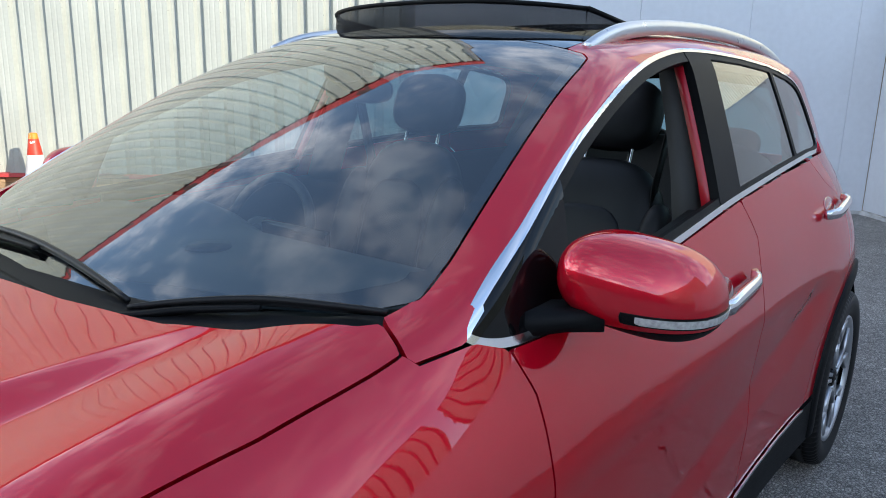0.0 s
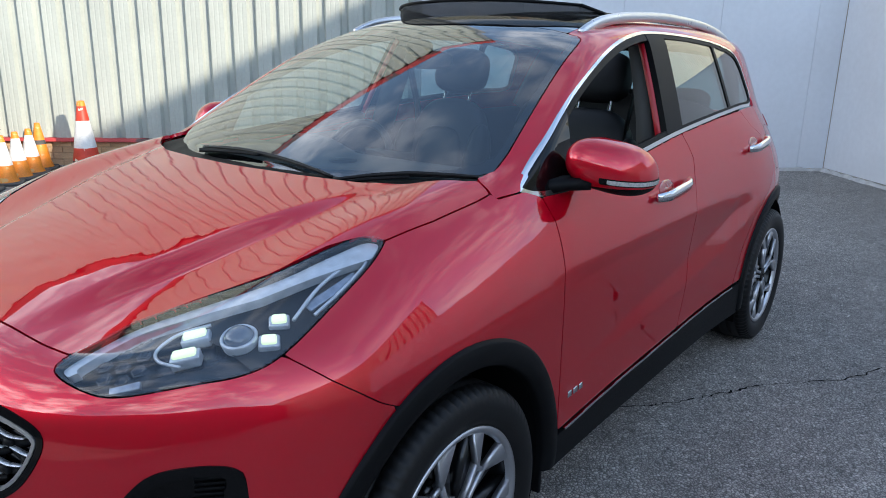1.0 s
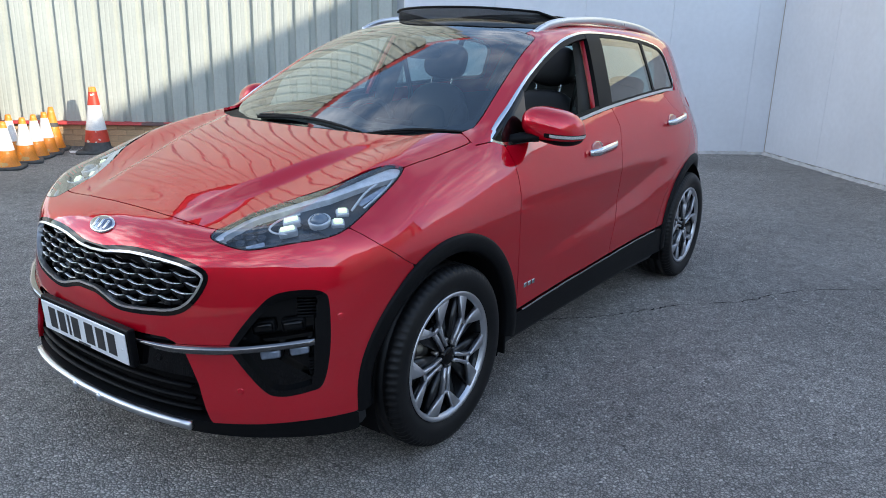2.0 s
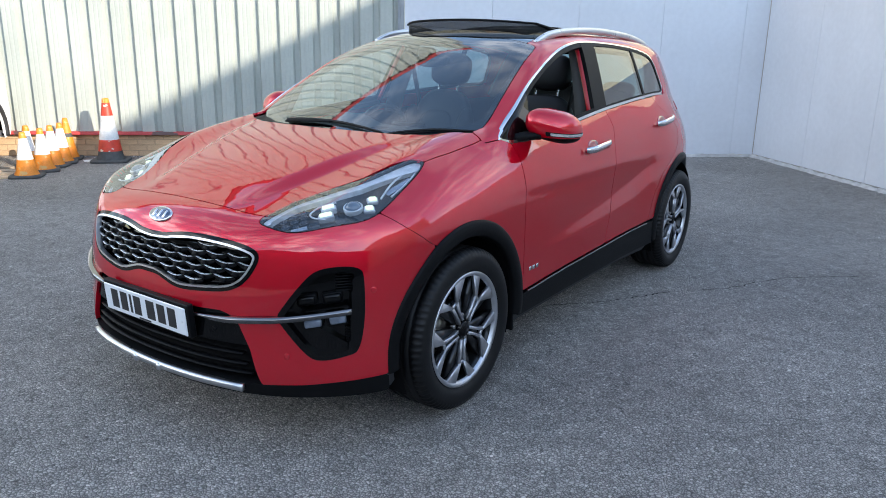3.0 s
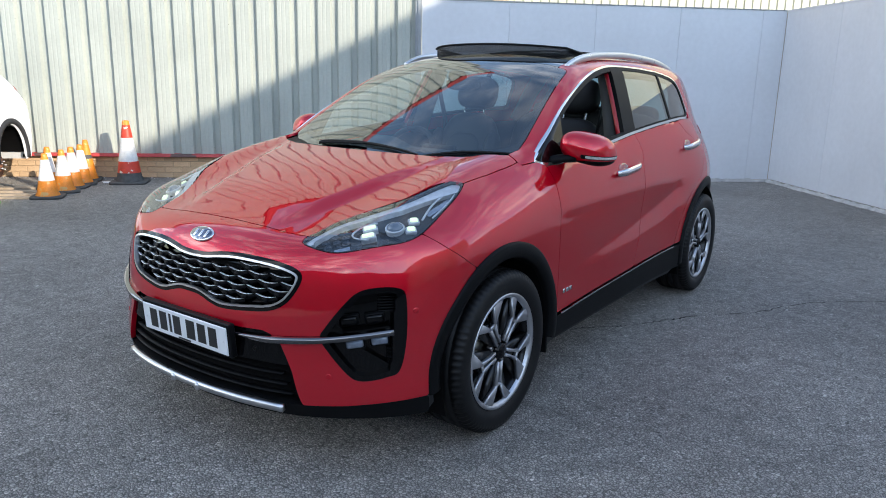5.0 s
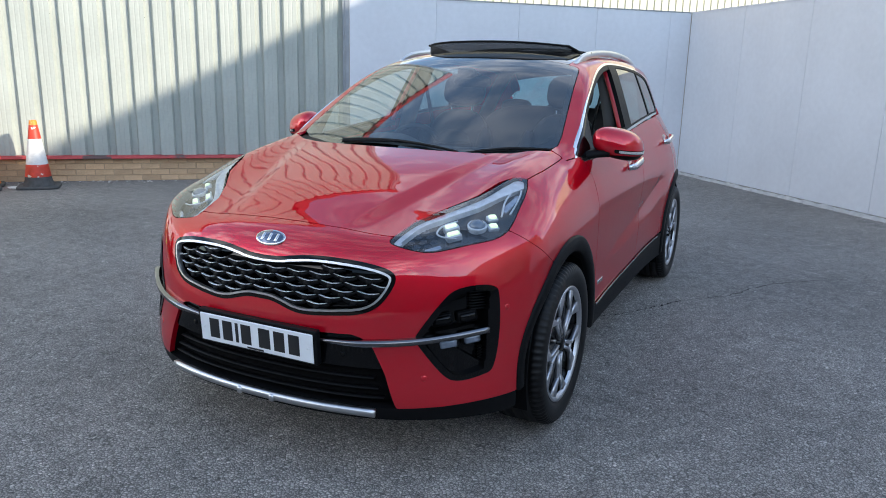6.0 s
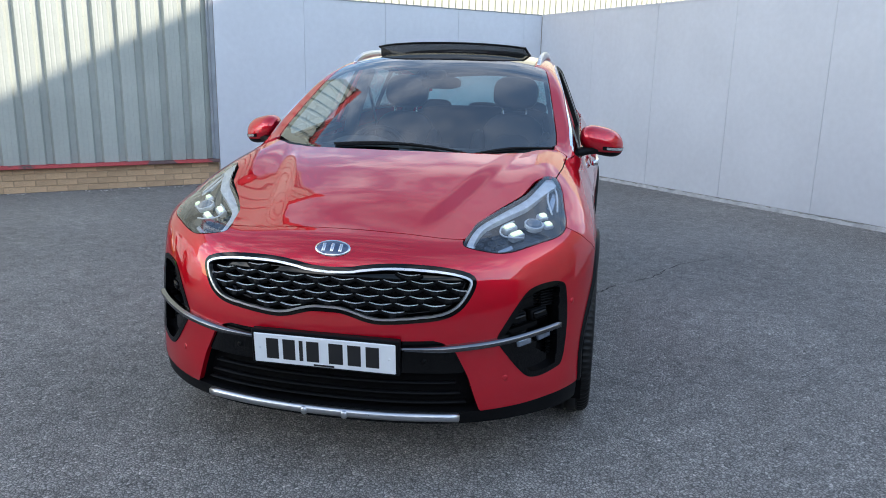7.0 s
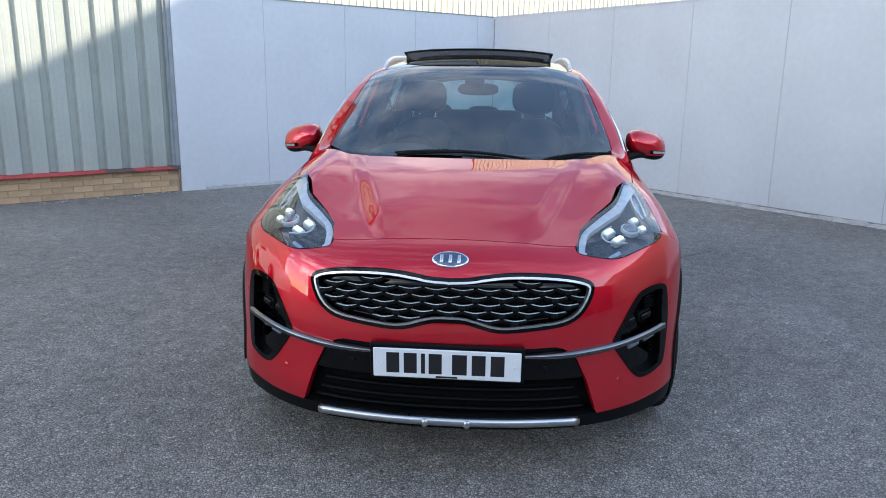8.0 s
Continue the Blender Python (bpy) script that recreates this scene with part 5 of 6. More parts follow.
a, e = np.meshgrid(np.radians(np.linspace(0, 360, 81)), np.radians(np.linspace(-89, 89, 45)), indexing="ij")
mirror_grid = cast(mirror_form, np.broadcast_to(np.array([0.92, 0.70, 1.128]), (*a.shape, 3)), np.stack([np.cos(a) * np.cos(e), np.sin(a) * np.cos(e), np.sin(e)], -1), 0.3)
mirrors = panel("door_mirror", mirror_form, mirror_grid, lambda p: least(Z(p) - 1.086 + 0.04 * (X(p) - 0.925), 0.765 + 0.42 * (X(p) - 0.925) - Y(p)), RED, car, "red door mirror with black base and indicator strip", rim=0.006, mirror=True)
for nm, cut_, mt, lb, up_ in (("mirror_base", lambda p: least(1.084 - 0.04 * (X(p) - 0.925) - Z(p), 0.765 + 0.42 * (X(p) - 0.925) - Y(p)), PLASTIC, "black mirror underside", 0.0),
                              ("mirror_glass", lambda p: Y(p) - 0.768 - 0.42 * (X(p) - 0.925), DARK_CHROME, "mirror glass in its frame", -0.006),
                              ("indicator", lambda p: least(0.0058 - np.abs(Z(p) - 1.106 + 0.10 * (X(p) - 0.93)), X(p) - 0.945, 0.765 + 0.42 * (X(p) - 0.925) - Y(p)), AMBER, "clear ribbed indicator strip", 0.0035),
                              ("indicator_frame", lambda p: least(0.0088 - np.abs(Z(p) - 1.106 + 0.10 * (X(p) - 0.93)), X(p) - 0.925, 0.765 + 0.42 * (X(p) - 0.925) - Y(p)), GLOSS_BLACK, "", 0.002)):
    for o, owner in zip(panel(nm, mirror_form, mirror_grid, cut_, mt, None, lb, rim=0.004, lift=up_, mirror=True), mirrors):
        o.parent = owner
arm = sweep([(0.775, 0.575, 1.080), (0.80, 0.585, 1.085), (0.835, 0.605, 1.090), (0.88, 0.64, 1.095)], [(-0.042, -0.020), (0.045, -0.022), (0.052, 0.0), (0.040, 0.022), (-0.036, 0.024), (-0.050, 0.0)], scale=[1.0, 0.85, 0.72, 0.8])
for g, owner in zip((arm, mirrored(arm)), mirrors):
    part("mirror_arm", g, PLASTIC, owner, "black mirror arm")

side_x = lambda y, z: float(cast(shell, np.array([[0.2, y, z]]), np.array([1.0, 0, 0]), 1.2)[0, 0])
for y0, y1, z0, z1 in ((1.160, 1.475, 0.972, 0.993), (2.235, 2.54, 1.036, 1.062)):
    rows, scl = [], []
    for t in np.linspace(0, 1, 15):
        y, z = y0 + (y1 - y0) * t, z0 + (z1 - z0) * t
        stand = 0.004 + 0.036 * min(1, math.sin(math.pi * (0.06 + 0.88 * t)) * 1.6)
        rows.append((side_x(y, z) + stand, y, z))
        scl.append(0.75 + 0.25 * math.sin(math.pi * t))
    g = sweep(rows, [(-0.010, -0.016), (0.007, -0.021), (0.013, 0.0), (0.007, 0.019), (-0.010, 0.014)], scale=scl)
    # no hollow is cut: a flat dark red patch stands for its shade
    cup_y = y0 + 0.4 * (y1 - y0)
    cup_at = np.array([side_x(cup_y, z0 + 0.01), cup_y, z0 + 0.01])
    cup = moved(blob(0, 0, 0, 0.068, 0.034, 0.005, 2.2, 24, 12), seat(cup_at, slope(shell, cup_at[None])[0], (0, 1, 0.05)))
    for owner, f in zip((front_door if y0 < 2 else rear_door), (lambda q: q, mirrored)):
        part("door_handle", f(g), CHROME, owner, "chrome pull handle")
        part("handle_cup", f(cup), TAIL_RED, owner, "dark red patch painted as the shade of the handle's hollow")

def on_screen(x, y, up=0.0):
    p = cast(cabin, np.array([[x, y, 0.6]]), np.array([0, 0, 1.0]), 1.5)
    return tuple(p[0] + slope(cabin, p)[0] * up)


for arm_pts, blade_pts in ((((-0.33, 0.226), (-0.26, 0.222), (-0.14, 0.218), (-0.02, 0.216)), ((-0.345, 0.246), (-0.20, 0.236), (0.05, 0.222), (0.31, 0.204))), (((-0.12, 0.155), (0.06, 0.145), (0.28, 0.160), (0.42, 0.235), (0.52, 0.290)), ((0.325, 0.196), (0.40, 0.242), (0.50, 0.298), (0.60, 0.342), (0.685, 0.380)))):
    arm_line = [on_screen(x, y, 0.012) for x, y in curve(arm_pts, 6)]
    wiper = part("wiper", sweep(arm_line, [(-0.011, -0.006), (0.011, -0.006), (0.008, 0.007), (-0.008, 0.007)], scale=list(np.linspace(1.0, 0.55, len(arm_line)))), PLASTIC, car, "black windscreen wiper")
    blade_line = [on_screen(x, y, 0.011) for x, y in curve(blade_pts, 6)]
    part("wiper_blade", sweep(blade_line, [(-0.012, -0.002), (0.000, -0.016), (0.010, -0.002), (0.006, 0.010), (-0.008, 0.008)], scale=[0.36 + 0.28 * math.sin(math.pi * t) for t in np.linspace(0.08, 0.92, len(blade_line))]), RUBBER, wiper, "black wiper blade")
for x in (-0.30, 0.33):
    part("washer_jet", moved(box(-0.018, 0.018, -0.012, 0.012, -0.004, 0.010, 0.004), Matrix.Translation(on_screen(x, 0.175, -0.012))), PLASTIC, car)

rail_line = curve([(0.545, 1.17, 1.535), (0.546, 1.24, 1.562), (0.546, 1.36, 1.590), (0.544, 1.60, 1.612), (0.538, 2.0, 1.622), (0.526, 2.45, 1.606), (0.508, 2.75, 1.578), (0.490, 2.95, 1.548), (0.482, 3.04, 1.520)], 6)
rail = sweep([(p[0], p[1], p[2] - 0.013) for p in rail_line], [(-0.013, -0.038), (-0.010, -0.005), (-0.004, 0.0), (0.005, 0.0), (0.010, -0.006), (0.014, -0.038)])
for f in (lambda q: q, mirrored):
    r = part("roof_rail", f(rail), SATIN, car, "satin silver roof rail")

# raised mesh wind deflector of the open sunroof
front_line = [(x, 1.215 + 0.16 * (x / 0.44) ** 4, 1.558 - 0.018 * (x / 0.44) ** 2) for x in np.linspace(-0.44, 0.44, 25)]
verts, faces = [], []
for x, y, z in front_line:
    verts += [(x, y, z), (x, y - 0.016, z + 0.035), (x, y - 0.012, z + 0.072), (x, y - 0.006, z + 0.072), (x, y - 0.010, z + 0.035), (x, y + 0.006, z)]
for i in range(len(front_line) - 1):
    for q in range(6):
        faces.append((i * 6 + q, (i + 1) * 6 + q, (i + 1) * 6 + (q + 1) % 6, i * 6 + (q + 1) % 6))
faces += [tuple(range(6)), tuple(reversed(range(len(verts) - 6, len(verts))))]
deflector = part("wind_deflector", (verts, faces), MESH, car, "raised black mesh sunroof wind deflector")
top_line = [(x, y - 0.010, z + 0.073) for x, y, z in front_line]
part("deflector_frame", sweep(top_line, oval(0.008, 0.006, 8)), PLASTIC, deflector)
part("deflector_foot", sweep([(x, y + 0.006, z + 0.001) for x, y, z in front_line], oval(0.008, 0.006, 8)), PLASTIC, deflector)
for s in (-1, 1):
    wing_v = [(s * 0.440, 1.375, 1.540), (s * 0.440, 1.365, 1.612), (s * 0.445, 1.60, 1.585), (s * 0.445, 1.62, 1.560)]
    part("deflector_side", (wing_v + [(x - s * 0.004, y, z) for x, y, z in wing_v], [(0, 1, 2, 3), (7, 6, 5, 4), (0, 4, 5, 1), (1, 5, 6, 2), (2, 6, 7, 3)]), MESH, deflector)
    part("deflector_arm", sweep([(s * 0.447, 1.36, 1.612), (s * 0.452, 1.72, 1.572)], oval(0.007, 0.007, 8)), PLASTIC, deflector)
for s in (-1, 1):
    tail_lamp = panel("tail_lamp", shell, around(shell, 2.74, 3.2, 20, 50, 0.012, 0.2, 0.75) * np.array([s, 1.0, 1]), lambda p: least(Z(p) - 1.065 - 0.12 * (Y(p) - 2.85), 1.140 - 0.02 * (Y(p) - 2.85) - Z(p), Y(p) - 2.96 - 0.6 * np.abs(Z(p) - 1.10), 3.19 - Y(p)), TAIL_RED, car, "red wraparound tail lamp", rim=0.006, lift=0.003)
fuel = lambda p: 0.075 - np.hypot(np.maximum(np.abs(Y(p) - 2.745) - 0.03, 0), np.maximum(np.abs(Z(p) - 1.0) - 0.03, 0))
panel("fuel_flap_gap", shell, around(shell, 2.6, 2.9, 10, 35, 0.004, 0.25, 0.75), lambda p: least(fuel(p), 0.003 - fuel(p)), DARK, car, "", rim=0.0, lift=0.0006)
badge = Matrix.Translation((side_x(0.60, 0.478) + 0.001, 0.60, 0.478)) @ Matrix.Rotation(radians(90), 4, "Z") @ Matrix.Rotation(radians(90), 4, "X")
for k, w in ((-0.035, 0.024), (0.0, 0.026), (0.034, 0.022)):
    part("door_badge", moved(box(k - w / 2, k + w / 2, -0.010, 0.010, 0.0, 0.004, 0.0015, 1), badge), CHROME, car, "small chrome badge bars")
part("shark_fin_aerial", moved(blob(0, 0, 0, 0.018, 0.075, 0.05, 2.0, 18, 10), pose(0, 2.95, 1.57)), RED, car)
for s in (-0.80, 0.80):
    part("mud_flap", box(s - 0.09, s + 0.09, 0.44, 0.455, 0.20, 0.36, 0.004), PLASTIC, car)


# ---------- cabin ----------
panel("headliner", cabin, lying(cabin, -0.62, 0.62, 1.06, 3.05, 0.04), lambda p: least(0.60 - np.abs(X(p)), -hole(p), Y(p) - 1.08, 3.02 - Y(p)), LINING, car, "grey fabric headliner", rim=0.0, lift=-0.035)
dash_rows = []
for x in np.linspace(-0.70, 0.70, 41):
    bend = 0.30 * x ** 2
    hump = 0.050 * math.exp(-((x + 0.36) / 0.17) ** 4)
    dash_rows.append([(x, 0.36 + bend, 1.045), (x, 0.46 + bend, 1.066), (x, 0.60 + bend * 0.7, 1.072 + 0.5 * hump), (x, 0.74, 1.066 + hump), (x, 0.80, 1.045 + hump * 0.8), (x, 0.815, 1.00), (x, 0.80, 0.90), (x, 0.72, 0.70), (x, 0.42 + bend, 0.70)])
verts = [v for r in dash_rows for v in r]
faces = []
for i in range(40):
    for q in range(9):
        faces.append((i * 9 + q, i * 9 + (q + 1) % 9, (i + 1) * 9 + (q + 1) % 9, (i + 1) * 9 + q))
dash = part("dashboard", (verts, faces), DASH, car, "dark grey moulded dashboard")
part("dash_trim", sweep([(x, 0.822, 0.985) for x in np.linspace(-0.66, 0.66, 9)], oval(0.008, 0.012, 8)), SATIN, dash, "silver dashboard strip")
part("centre_screen", box(-0.115, 0.115, 0.775, 0.80, 0.985, 1.085, 0.008), GLOSS_BLACK, dash, "black centre display")
for x in (-0.62, 0.62):
    part("dash_vent", box(x - 0.04, x + 0.04, 0.798, 0.822, 0.93, 0.975, 0.006), GLOSS_BLACK, dash)
part("speaker_grille", lathe([(0.05, 0.0), (0.046, 0.006), (0.0, 0.010)], 24, "z"), PLASTIC, dash).location = (0.0, 0.55, 1.07)
wheel_pose = pose(-0.36, 0.98, 0.975, 68)
ring = [tuple(wheel_pose @ Vector((0.182 * math.cos(a), 0.178 * math.sin(a), 0))) for a in np.linspace(0, 2 * math.pi, 48, endpoint=False)]
steering = part("steering_wheel", sweep(ring, oval(0.016, 0.014, 10), closed=True, up=tuple(wheel_pose.to_3x3() @ Vector((0, 0, 1)))), LEATHER, car, "black leather steering wheel")
part("wheel_boss", moved(blob(0, -0.01, 0.012, 0.075, 0.062, 0.035, 2.8, 24, 12), wheel_pose), DASH, steering)
for k in (0, 180, 270):
    c, s = math.cos(radians(k)), math.sin(radians(k))
    part("wheel_spoke", moved(sweep([(0.06 * c, 0.06 * s, 0.0), (0.176 * c, 0.176 * s, 0.0)], oval(0.018, 0.009, 8), up=(0, 0, 1)), wheel_pose), SATIN if k == 270 else DASH, steering)
part("steering_column", sweep([(-0.36, 0.72, 0.90), (-0.36, 0.96, 0.968)], oval(0.05, 0.05, 12)), DASH, steering)


def seat_of(x, y, parent, wide=0.25):
    tilt = Matrix.Rotation(radians(-17), 4, "X")
    base = part("front_seat", blob(x, y - 0.27, 0.62, wide, 0.27, 0.10, 3.2), LEATHER, parent, "black leather front seat with headrest")
    back = Matrix.Translation((x, y - 0.06, 0.62)) @ tilt
    part("backrest", moved(blob(0, 0, 0.28, wide * 0.90, 0.075, 0.34, 3.0), back), LEATHER, base, "black leather backrest")
    for s in (-1, 1):
        part("bolster", moved(blob(s * wide * 0.86, -0.045, 0.24, 0.055, 0.075, 0.26, 2.4, 16, 12), back), LEATHER, base)
    part("back_panel", moved(blob(0, -0.066, 0.25, wide * 0.55, 0.02, 0.22, 3.2, 20, 12), back), LEATHER, base)
    part("headrest", moved(blob(0, 0.0, 0.755, 0.145, 0.062, 0.108, 3.0), back), LEATHER, base, "black padded headrest")
    for s in (-1, 1):
        part("headrest_post", moved(lathe([(0.0075, 0.57), (0.0075, 0.68)], 12, "z"), back @ pose(s * 0.074, 0.0, 0)), CHROME, base, "chrome headrest post")
    return base


for x in (0.366, -0.360):
    seat_of(x, 1.56, car)
bench = part("rear_bench", blob(0, 2.30, 0.62, 0.64, 0.27, 0.10, 3.6), LEATHER, car, "black leather rear bench")
part("bench_back", moved(blob(0, 0, 0.29, 0.63, 0.08, 0.32, 4.0, 36, 18), Matrix.Translation((0, 2.54, 0.64)) @ Matrix.Rotation(radians(-20), 4, "X")), LEATHER, bench)
for x in (-0.38, 0.0, 0.38):
    part("headrest", blob(x, 2.77, 1.20, 0.125, 0.05, 0.065 if x else 0.05, 2.8), LEATHER, bench)
part("parcel_shelf", box(-0.55, 0.55, 2.85, 3.25, 1.02, 1.04, 0.006), DASH, car)
part("interior_mirror", join(blob(0.02, 0.985, 1.405, 0.115, 0.018, 0.034, 3.0, 24, 10), blob(0.0, 0.955, 1.45, 0.055, 0.035, 0.03, 2.6, 18, 10)), PLASTIC, car, "black interior mirror and sensor housing")
pillar_line = [(0.700, 1.52, 1.06), (0.672, 1.545, 1.20), (0.628, 1.575, 1.36), (0.585, 1.60, 1.49)]
for f in (lambda q: q, mirrored):
    part("inner_pillar", f(sweep(pillar_line, [(-0.055, -0.03), (0.045, -0.03), (0.045, 0.03), (-0.055, 0.03)], up=(1, 0, 0))), LINING, car, "grey trimmed centre pillar")
    part("pillar_jamb", f(sweep([(0.797 - 0.36 * (z - 1.13) - 0.14 * (z - 1.13) ** 2 - 0.034, 1.447 + 0.26 * (z - 1.15) + 0.004, z) for z in (1.09, 1.2, 1.3, 1.4, 1.485)], [(-0.006, -0.012), (0.006, -0.012), (0.006, 0.010), (-0.006, 0.010)], up=(1, 0, 0))), RED_INNER, car, "red painted door jamb")
    part("window_seal", f(sweep([(0.760, 0.70, 1.075), (0.768, 1.10, 1.098), (0.752, 1.42, 1.130)], [(-0.03, -0.02), (0.012, -0.02), (0.012, 0.010), (-0.03, 0.006)])), RUBBER, car)
    part("seat_belt", f(sweep([(0.600, 1.60, 1.40), (0.55, 1.62, 1.15), (0.56, 1.60, 0.75)], [(-0.022, -0.002), (0.022, -0.002), (0.022, 0.002), (-0.022, 0.002)], up=(1, 0, 0))), RUBBER, car)
    part("rear_inner_pillar", f(sweep([(0.645, 2.74, 1.10), (0.58, 2.84, 1.33), (0.52, 2.89, 1.46)], [(-0.08, -0.02), (0.07, -0.02), (0.07, 0.02), (-0.08, 0.02)], up=(1, 0, 0))), LINING, car)
part("boot_wall", box(-0.66, 0.66, 2.86, 2.90, 0.35, 1.02, 0.01), DASH, car)


# ---------- cones, white car, clutter ----------
def cone(kind, height, base_w, at, label, bands):
    """Traffic cone: hollow tapered body in colour bands on a square foot."""
    t = thing("traffic_cone", label, "traffic cone", "cones along the wall", at=YARD @ at)
    r0, r1 = base_w * 0.36, base_w * 0.085
    r_at = lambda z: r0 + (r1 - r0) * z / height
    foot = [(math.copysign(abs(math.cos(a)) ** 0.35, math.cos(a)) * base_w / 2, math.copysign(abs(math.sin(a)) ** 0.35, math.sin(a)) * base_w / 2) for a in np.linspace(0, 2 * math.pi, 32, endpoint=False)]
    part("cone_base", prism(foot, 0.0, 0.030, 0.008), CONE_BASE, t, "black rubber square foot")
    for z0, z1, mt in bands:
        z0, z1 = 0.03 + z0 * (height - 0.03), 0.03 + z1 * (height - 0.03)
        rows = [(r_at(z) + (0.012 if z < 0.06 else 0.0), z) for z in np.linspace(z0, z1, 5)]
        if z1 > height - 0.002:
            rows += [(r1 * 0.75, z1 + 0.004), (r1 * 0.55, z1), (r1 * 0.5, z1 - 0.05)]
        part("cone_band", lathe(rows, 28, "z"), mt, t)
    return t


small = [(0.0, 0.36, CONE_ORANGE), (0.36, 0.86, CONE_WHITE), (0.86, 1.0, CONE_ORANGE)]
for u, v, turn in ((9.60, 1.64, 8), (9.58, 1.22, 20), (9.60, 0.88, 2), (9.60, 0.58, 15), (9.86, 0.92, 30)):
    cone("small", 0.50, 0.34, pose(u, v, 0, 0, 0, turn), "orange and white traffic cone, sun-bleached, on a black foot", small)
cone("small", 0.53, 0.34, pose(9.65, 0.24, 0, 0, 0, 12), "faded all-orange traffic cone beside the brick plinth", [(0.0, 0.52, CONE_ORANGE), (0.52, 0.62, CONE_BASE), (0.62, 1.0, CONE_ORANGE)])
cone("tall", 0.80, 0.46, pose(9.06, 0.43, 0, 0, 0, 5), "tall red and white traffic cone with a worn top", [(0.0, 0.14, CONE_BASE), (0.14, 0.33, CONE_RED), (0.33, 0.72, CONE_WHITE), (0.72, 0.93, CONE_RED), (0.93, 1.0, CONE_ORANGE)])

CAR_M = YARD @ Matrix(((0, -1, 0, 11.08), (1, 0, 0, 0), (0, 0, 1, 0), (0, 0, 0, 1)))          # x along the car from its tail, y towards its seen side
white_car = thing("car", "white hatchback jacked up with one rear wheel removed", "car", at=CAR_M)
side_line = [(0.50, 0.36), (0.44, 0.55), (0.45, 0.80), (0.52, 1.03), (0.66, 1.20), (0.90, 1.36), (1.25, 1.49), (1.7, 1.56), (2.4, 1.57), (3.0, 1.48), (3.6, 1.15), (4.1, 1.02), (4.45, 0.90), (4.55, 0.65), (4.45, 0.36)]
hub_a, hub_z, arch_r = 1.06, 0.47, 0.36
arch_of = lambda c: [(c + arch_r * math.cos(t), hub_z - 0.06 + (arch_r + 0.02) * math.sin(t)) for t in np.radians(np.linspace(0, 180, 21))]
outline = [tuple(p) for p in curve(side_line, 4)] + [(4.05, 0.33)] + arch_of(3.65) + [(3.25, 0.28), (1.46, 0.28)] + arch_of(hub_a) + [(0.66, 0.33)]
sections = []
for b, s in ((-0.90, 0.95), (-0.86, 0.99), (-0.3, 1.0), (0.3, 1.0), (0.82, 1.0), (0.875, 0.99), (0.895, 0.96)):
    row = []
    for aa, zz in outline:
        inward = 1 - 0.17 * max(0.0, zz - 1.0) ** 1.0 * (1.0 if zz > 1.0 else 0.0) * 1.9
        row.append((2.5 + (aa - 2.5) * s, b * inward, zz))
    sections.append(row)
k = len(outline)
verts = [v for r in sections for v in r]
faces = [(i * k + q, i * k + (q + 1) % k, (i + 1) * k + (q + 1) % k, (i + 1) * k + q) for i in range(len(sections) - 1) for q in range(k)]
faces += [tuple(range(k)), tuple(reversed(range((len(sections) - 1) * k, len(sections) * k)))]
part("body", (verts, faces), CAR_WHITE, white_car, "white painted bodywork", smooth=False)
for centre in (hub_a, 3.65):
    arc = [(centre + (arch_r + 0.03) * math.cos(t), 0.885, hub_z - 0.06 + (arch_r + 0.05) * math.sin(t)) for t in np.radians(np.linspace(-8, 188, 30))]
    part("arch_moulding", sweep(arc, [(-0.03, -0.042), (0.03, -0.042), (0.03, 0.03), (-0.03, 0.03)], up=(0, 1, 0)), DASH, white_car, "dark grey plastic arch moulding")
part("sill_moulding", box(1.46, 3.25, 0.84, 0.905, 0.26, 0.37, 0.02), DASH, white_car)
part("well_back", box(hub_a - 0.42, hub_a + 0.42, 0.30, 0.32, 0.30, 0.90), DARK, white_car)
part("inner_liner", moved(lathe([(arch_r - 0.02, -0.58), (arch_r - 0.02, 0.0)], 30, "x", 0.5), Matrix.Translation((hub_a, 0.88, hub_z - 0.05)) @ Matrix.Rotation(radians(90), 4, "Z")), DARK, white_car)
hub_m = Matrix.Translation((1.14, 0.74, 0.30)) @ Matrix.Rotation(radians(90), 4, "Z")
part("brake_disc", moved(lathe([(0.0, 0.04), (0.07, 0.04), (0.075, 0.0), (0.15, 0.0), (0.15, -0.022), (0.07, -0.022)], 40, "x"), hub_m), RUST, white_car, "rusty bare brake disc and hub")
for i in range(5):
    part("wheel_stud", moved(lathe([(0.010, 0.03), (0.010, 0.08), (0.0, 0.082)], 8, "x"), hub_m @ Matrix.Rotation(2 * math.pi * i / 5, 4, "X") @ pose(0, 0.05, 0)), STEEL, white_car)
part("caliper", moved(box(-0.05, 0.03, -0.06, 0.06, 0.09, 0.16, 0.012), hub_m), STEEL, white_car)
part("tail_lamp", moved(blob(0, 0, 0, 0.045, 0.05, 0.13, 2.6, 20, 14), Matrix.Translation((0.66, 0.80, 1.12)) @ Matrix.Rotation(radians(42), 4, "Y")), TAIL_RED, white_car, "red tail lamp")
pane_m = Matrix.Translation((0, 0.868, 1.10)) @ Matrix.Rotation(radians(17), 4, "X") @ Matrix(((1, 0, 0, 0), (0, 0, -1, 0), (0, 1, 0, 0), (0, 0, 0, 1)))
part("side_window", moved(prism([(1.16, 0.10), (1.5, 0.08), (2.6, 0.06), (2.5, 0.36), (1.75, 0.37), (1.40, 0.28)], -0.012, 0.012), pane_m), GLASS_ROOF, white_car, "dark side window")
part("roof_spoiler", blob(0.98, 0.0, 1.46, 0.16, 0.56, 0.025, 3.0), PLASTIC, white_car)
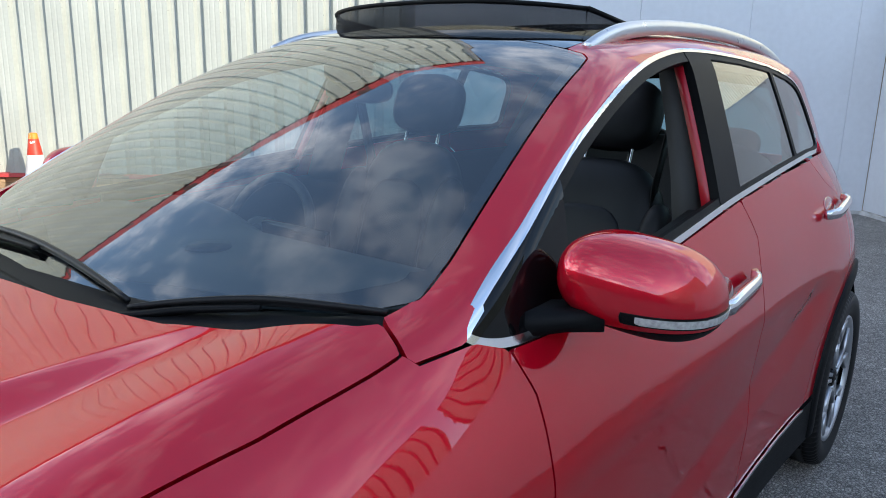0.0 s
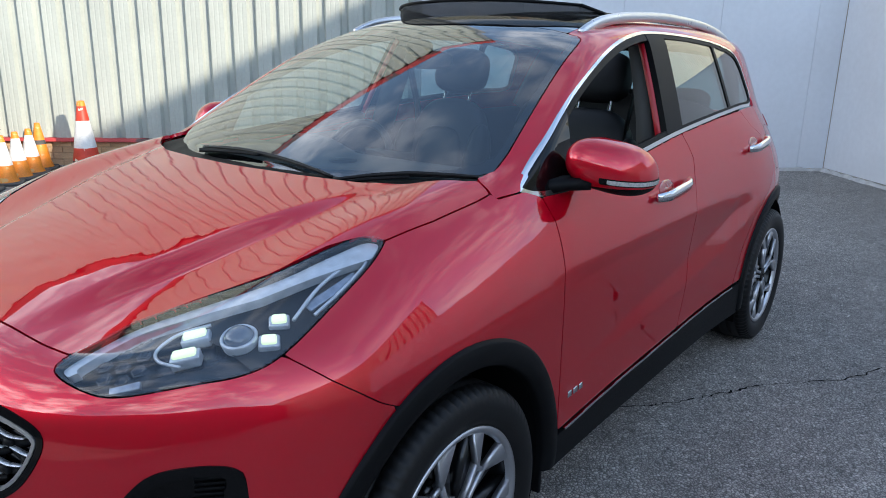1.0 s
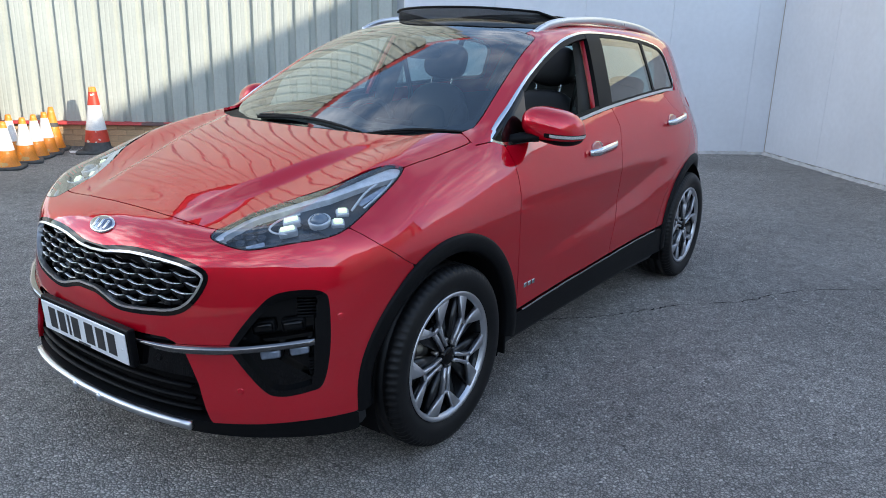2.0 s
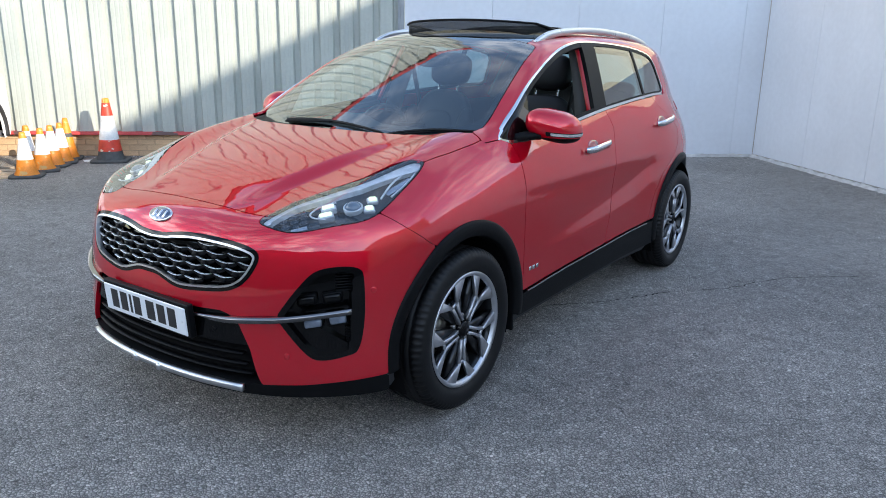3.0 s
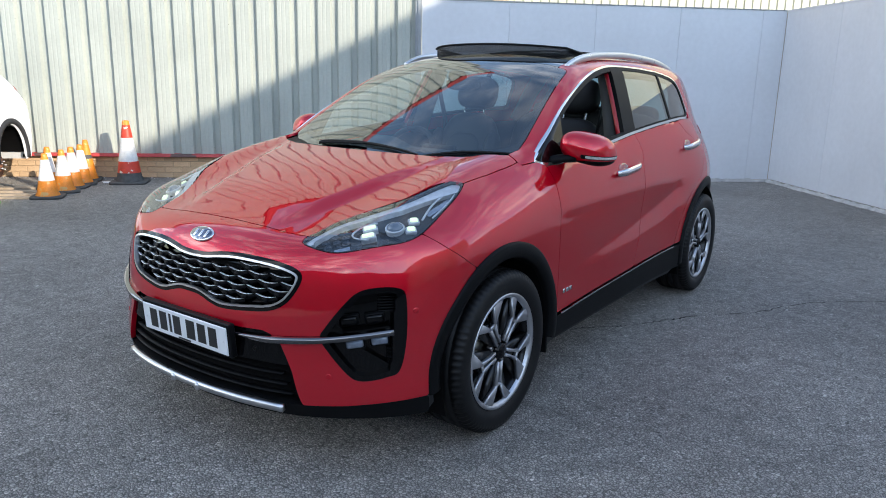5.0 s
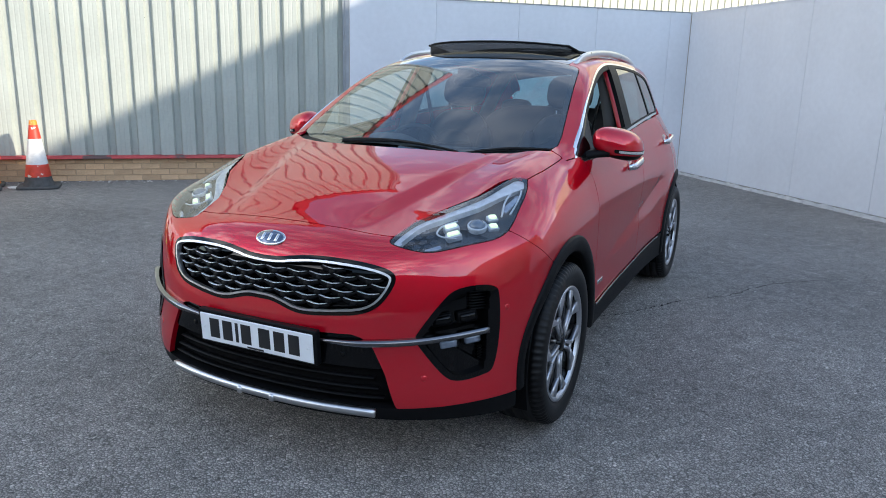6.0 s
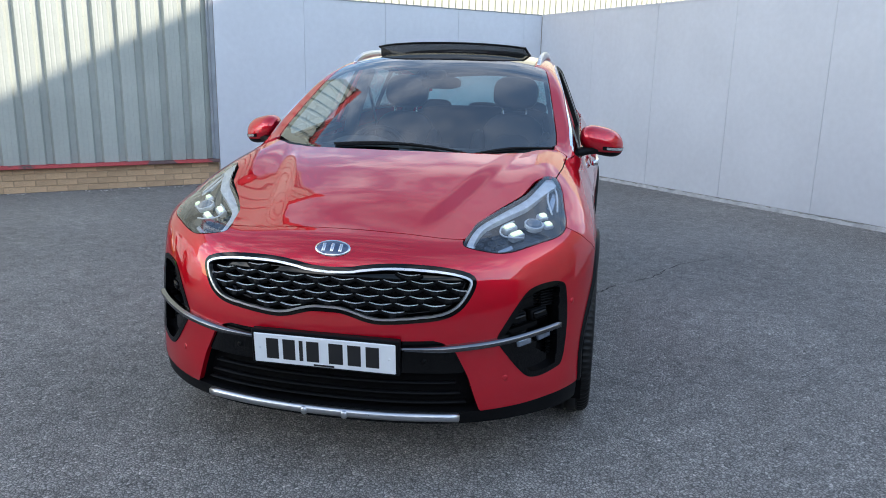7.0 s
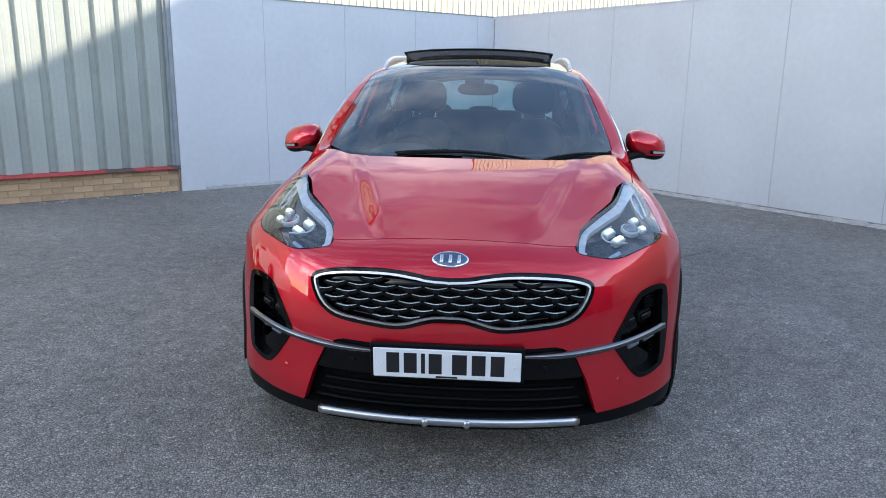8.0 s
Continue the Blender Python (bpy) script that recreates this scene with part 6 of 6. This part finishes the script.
part("door_handle", box(1.28, 1.44, 0.88, 0.92, 1.00, 1.03, 0.01), CAR_WHITE, white_car)
for c in (3.65,):
    part("wheel", moved(lathe([(0.0, 0.08), (0.20, 0.09), (0.22, 0.10), (0.30, 0.10), (0.32, 0.07), (0.32, -0.07), (0.30, -0.1), (0.0, -0.1)], 40, "x"), Matrix.Translation((c, 0.76, 0.32)) @ Matrix.Rotation(radians(90), 4, "Z")), RUBBER, white_car)
stand = thing("axle_stand", "steel axle stand under the raised white car", "axle stand", at=CAR_M)
part("stand_post", sweep([(1.62, 0.55, 0.02), (1.62, 0.55, 0.285)], oval(0.03, 0.03, 12), up=(0, 1, 0)), STEEL, stand)
part("stand_foot", box(1.50, 1.74, 0.43, 0.67, 0.0, 0.02, 0.004), STEEL, stand)
for u, v, turn, ln in ((10.10, 1.02, 1, 0.7), (10.22, 1.28, -2, 1.0), (10.25, 1.52, 2, 1.1), (10.28, 1.72, 0, 1.1)):
    b = part("timber_board", box(-ln / 2, ln / 2, -0.055, 0.055, 0, 0.022, 0.003, 1), TIMBER, smooth=False)
    b.matrix_world = YARD @ pose(u, v, 0, 0, 0, turn)
    tagged(b, "weathered timber board lying flat on the asphalt", "timber board", "boards by the white car")
for u, v, turn, w in ((9.30, 0.42, 25, 0.20), (9.22, 0.50, 60, 0.14)):
    q = part("paper_scrap", join(box(-w / 2, w / 2, -0.06, 0.06, 0.002, 0.006), moved(box(-w / 2, w / 2, -0.06, 0.0, 0.004, 0.007), pose(0, -0.05, 0.004, 14))), PAPER, smooth=False)
    q.matrix_world = YARD @ pose(u, v, 0, 0, 0, turn)
    tagged(q, "crumpled white paper scrap on the ground", "litter", "litter by the wall")
chock = part("wheel_chock", prism([(-0.11, 0.0), (0.11, 0.0), (0.10, 0.02), (-0.02, 0.12), (-0.09, 0.12)], -0.05, 0.05, 0.006), GREEN)
chock.matrix_world = YARD @ pose(10.06, 2.03, 0.001, 90, 0, 25)
tagged(chock, "bright lime green plastic wheel chock on the asphalt", "wheel chock")

r = random.Random(11)
verts, faces = [], []
for i in range(150):
    u, v, s = r.uniform(5.3, 12), abs(r.gauss(0, 0.06)) + 0.0, r.uniform(0.004, 0.016)
    if i > 110:
        u, v = r.uniform(0.2, 8.5), r.uniform(0.4, 9)
        s *= 0.6
    g = blob(u, v, s * 0.3, s, s * r.uniform(0.5, 1.0), s * 0.5, 2.0, 6, 4)
    faces += [tuple(q + len(verts) for q in f) for f in g[1]]
    verts += g[0]
debris = placed(part("debris", (verts, faces), PEBBLE))
tagged(debris, "pale grit and paint flakes along the foot of the walls", "debris", kind="stuff")
crack_pts = curve([(0.55, 1.30), (0.72, 1.50), (0.83, 1.62), (0.98, 1.86), (1.12, 2.10), (1.40, 2.42), (1.62, 2.85), (2.1, 3.3)], 12)
rc = random.Random(4)
cv, cf = [], []
for i, (x, y) in enumerate(crack_pts):
    j, w = rc.uniform(-0.012, 0.012), rc.uniform(0.001, 0.0065)
    cv += [(x + j - w, y, 0.0015), (x + j + w, y, 0.0015)]
for i in range(len(crack_pts) - 1):
    cf.append((2 * i, 2 * i + 1, 2 * i + 3, 2 * i + 2))
part("crack", (cv, cf), DARK, ground, "thin dark crack in the asphalt", smooth=False)


# ---------- brick plinth under the cladding ----------
brick_mesh = part("brick", box(-0.1075, 0.1075, -0.012, 0.012, -0.0325, 0.0325, 0.0025, 1), BRICK, wall_1, smooth=False)
brick_mesh.location = (5.36, -0.068, 0.035)
for course in range(4):
    a = 5.36 + 0.225 + (0.1125 if course % 2 else 0.0) - (0.225 if course else 0.0)
    while a < 13.2:
        b = new("brick", brick_mesh.data)
        b.parent = wall_1
        b.location = (a, -0.068 + random.uniform(-0.0015, 0.0015), 0.035 + course * 0.075)
        a += 0.225
part("plinth_face", box(5.235, WALL_END, -0.10, -0.066, 0.0, 0.30), MORTAR, wall_1, "mortar bed of the brick plinth", smooth=False)
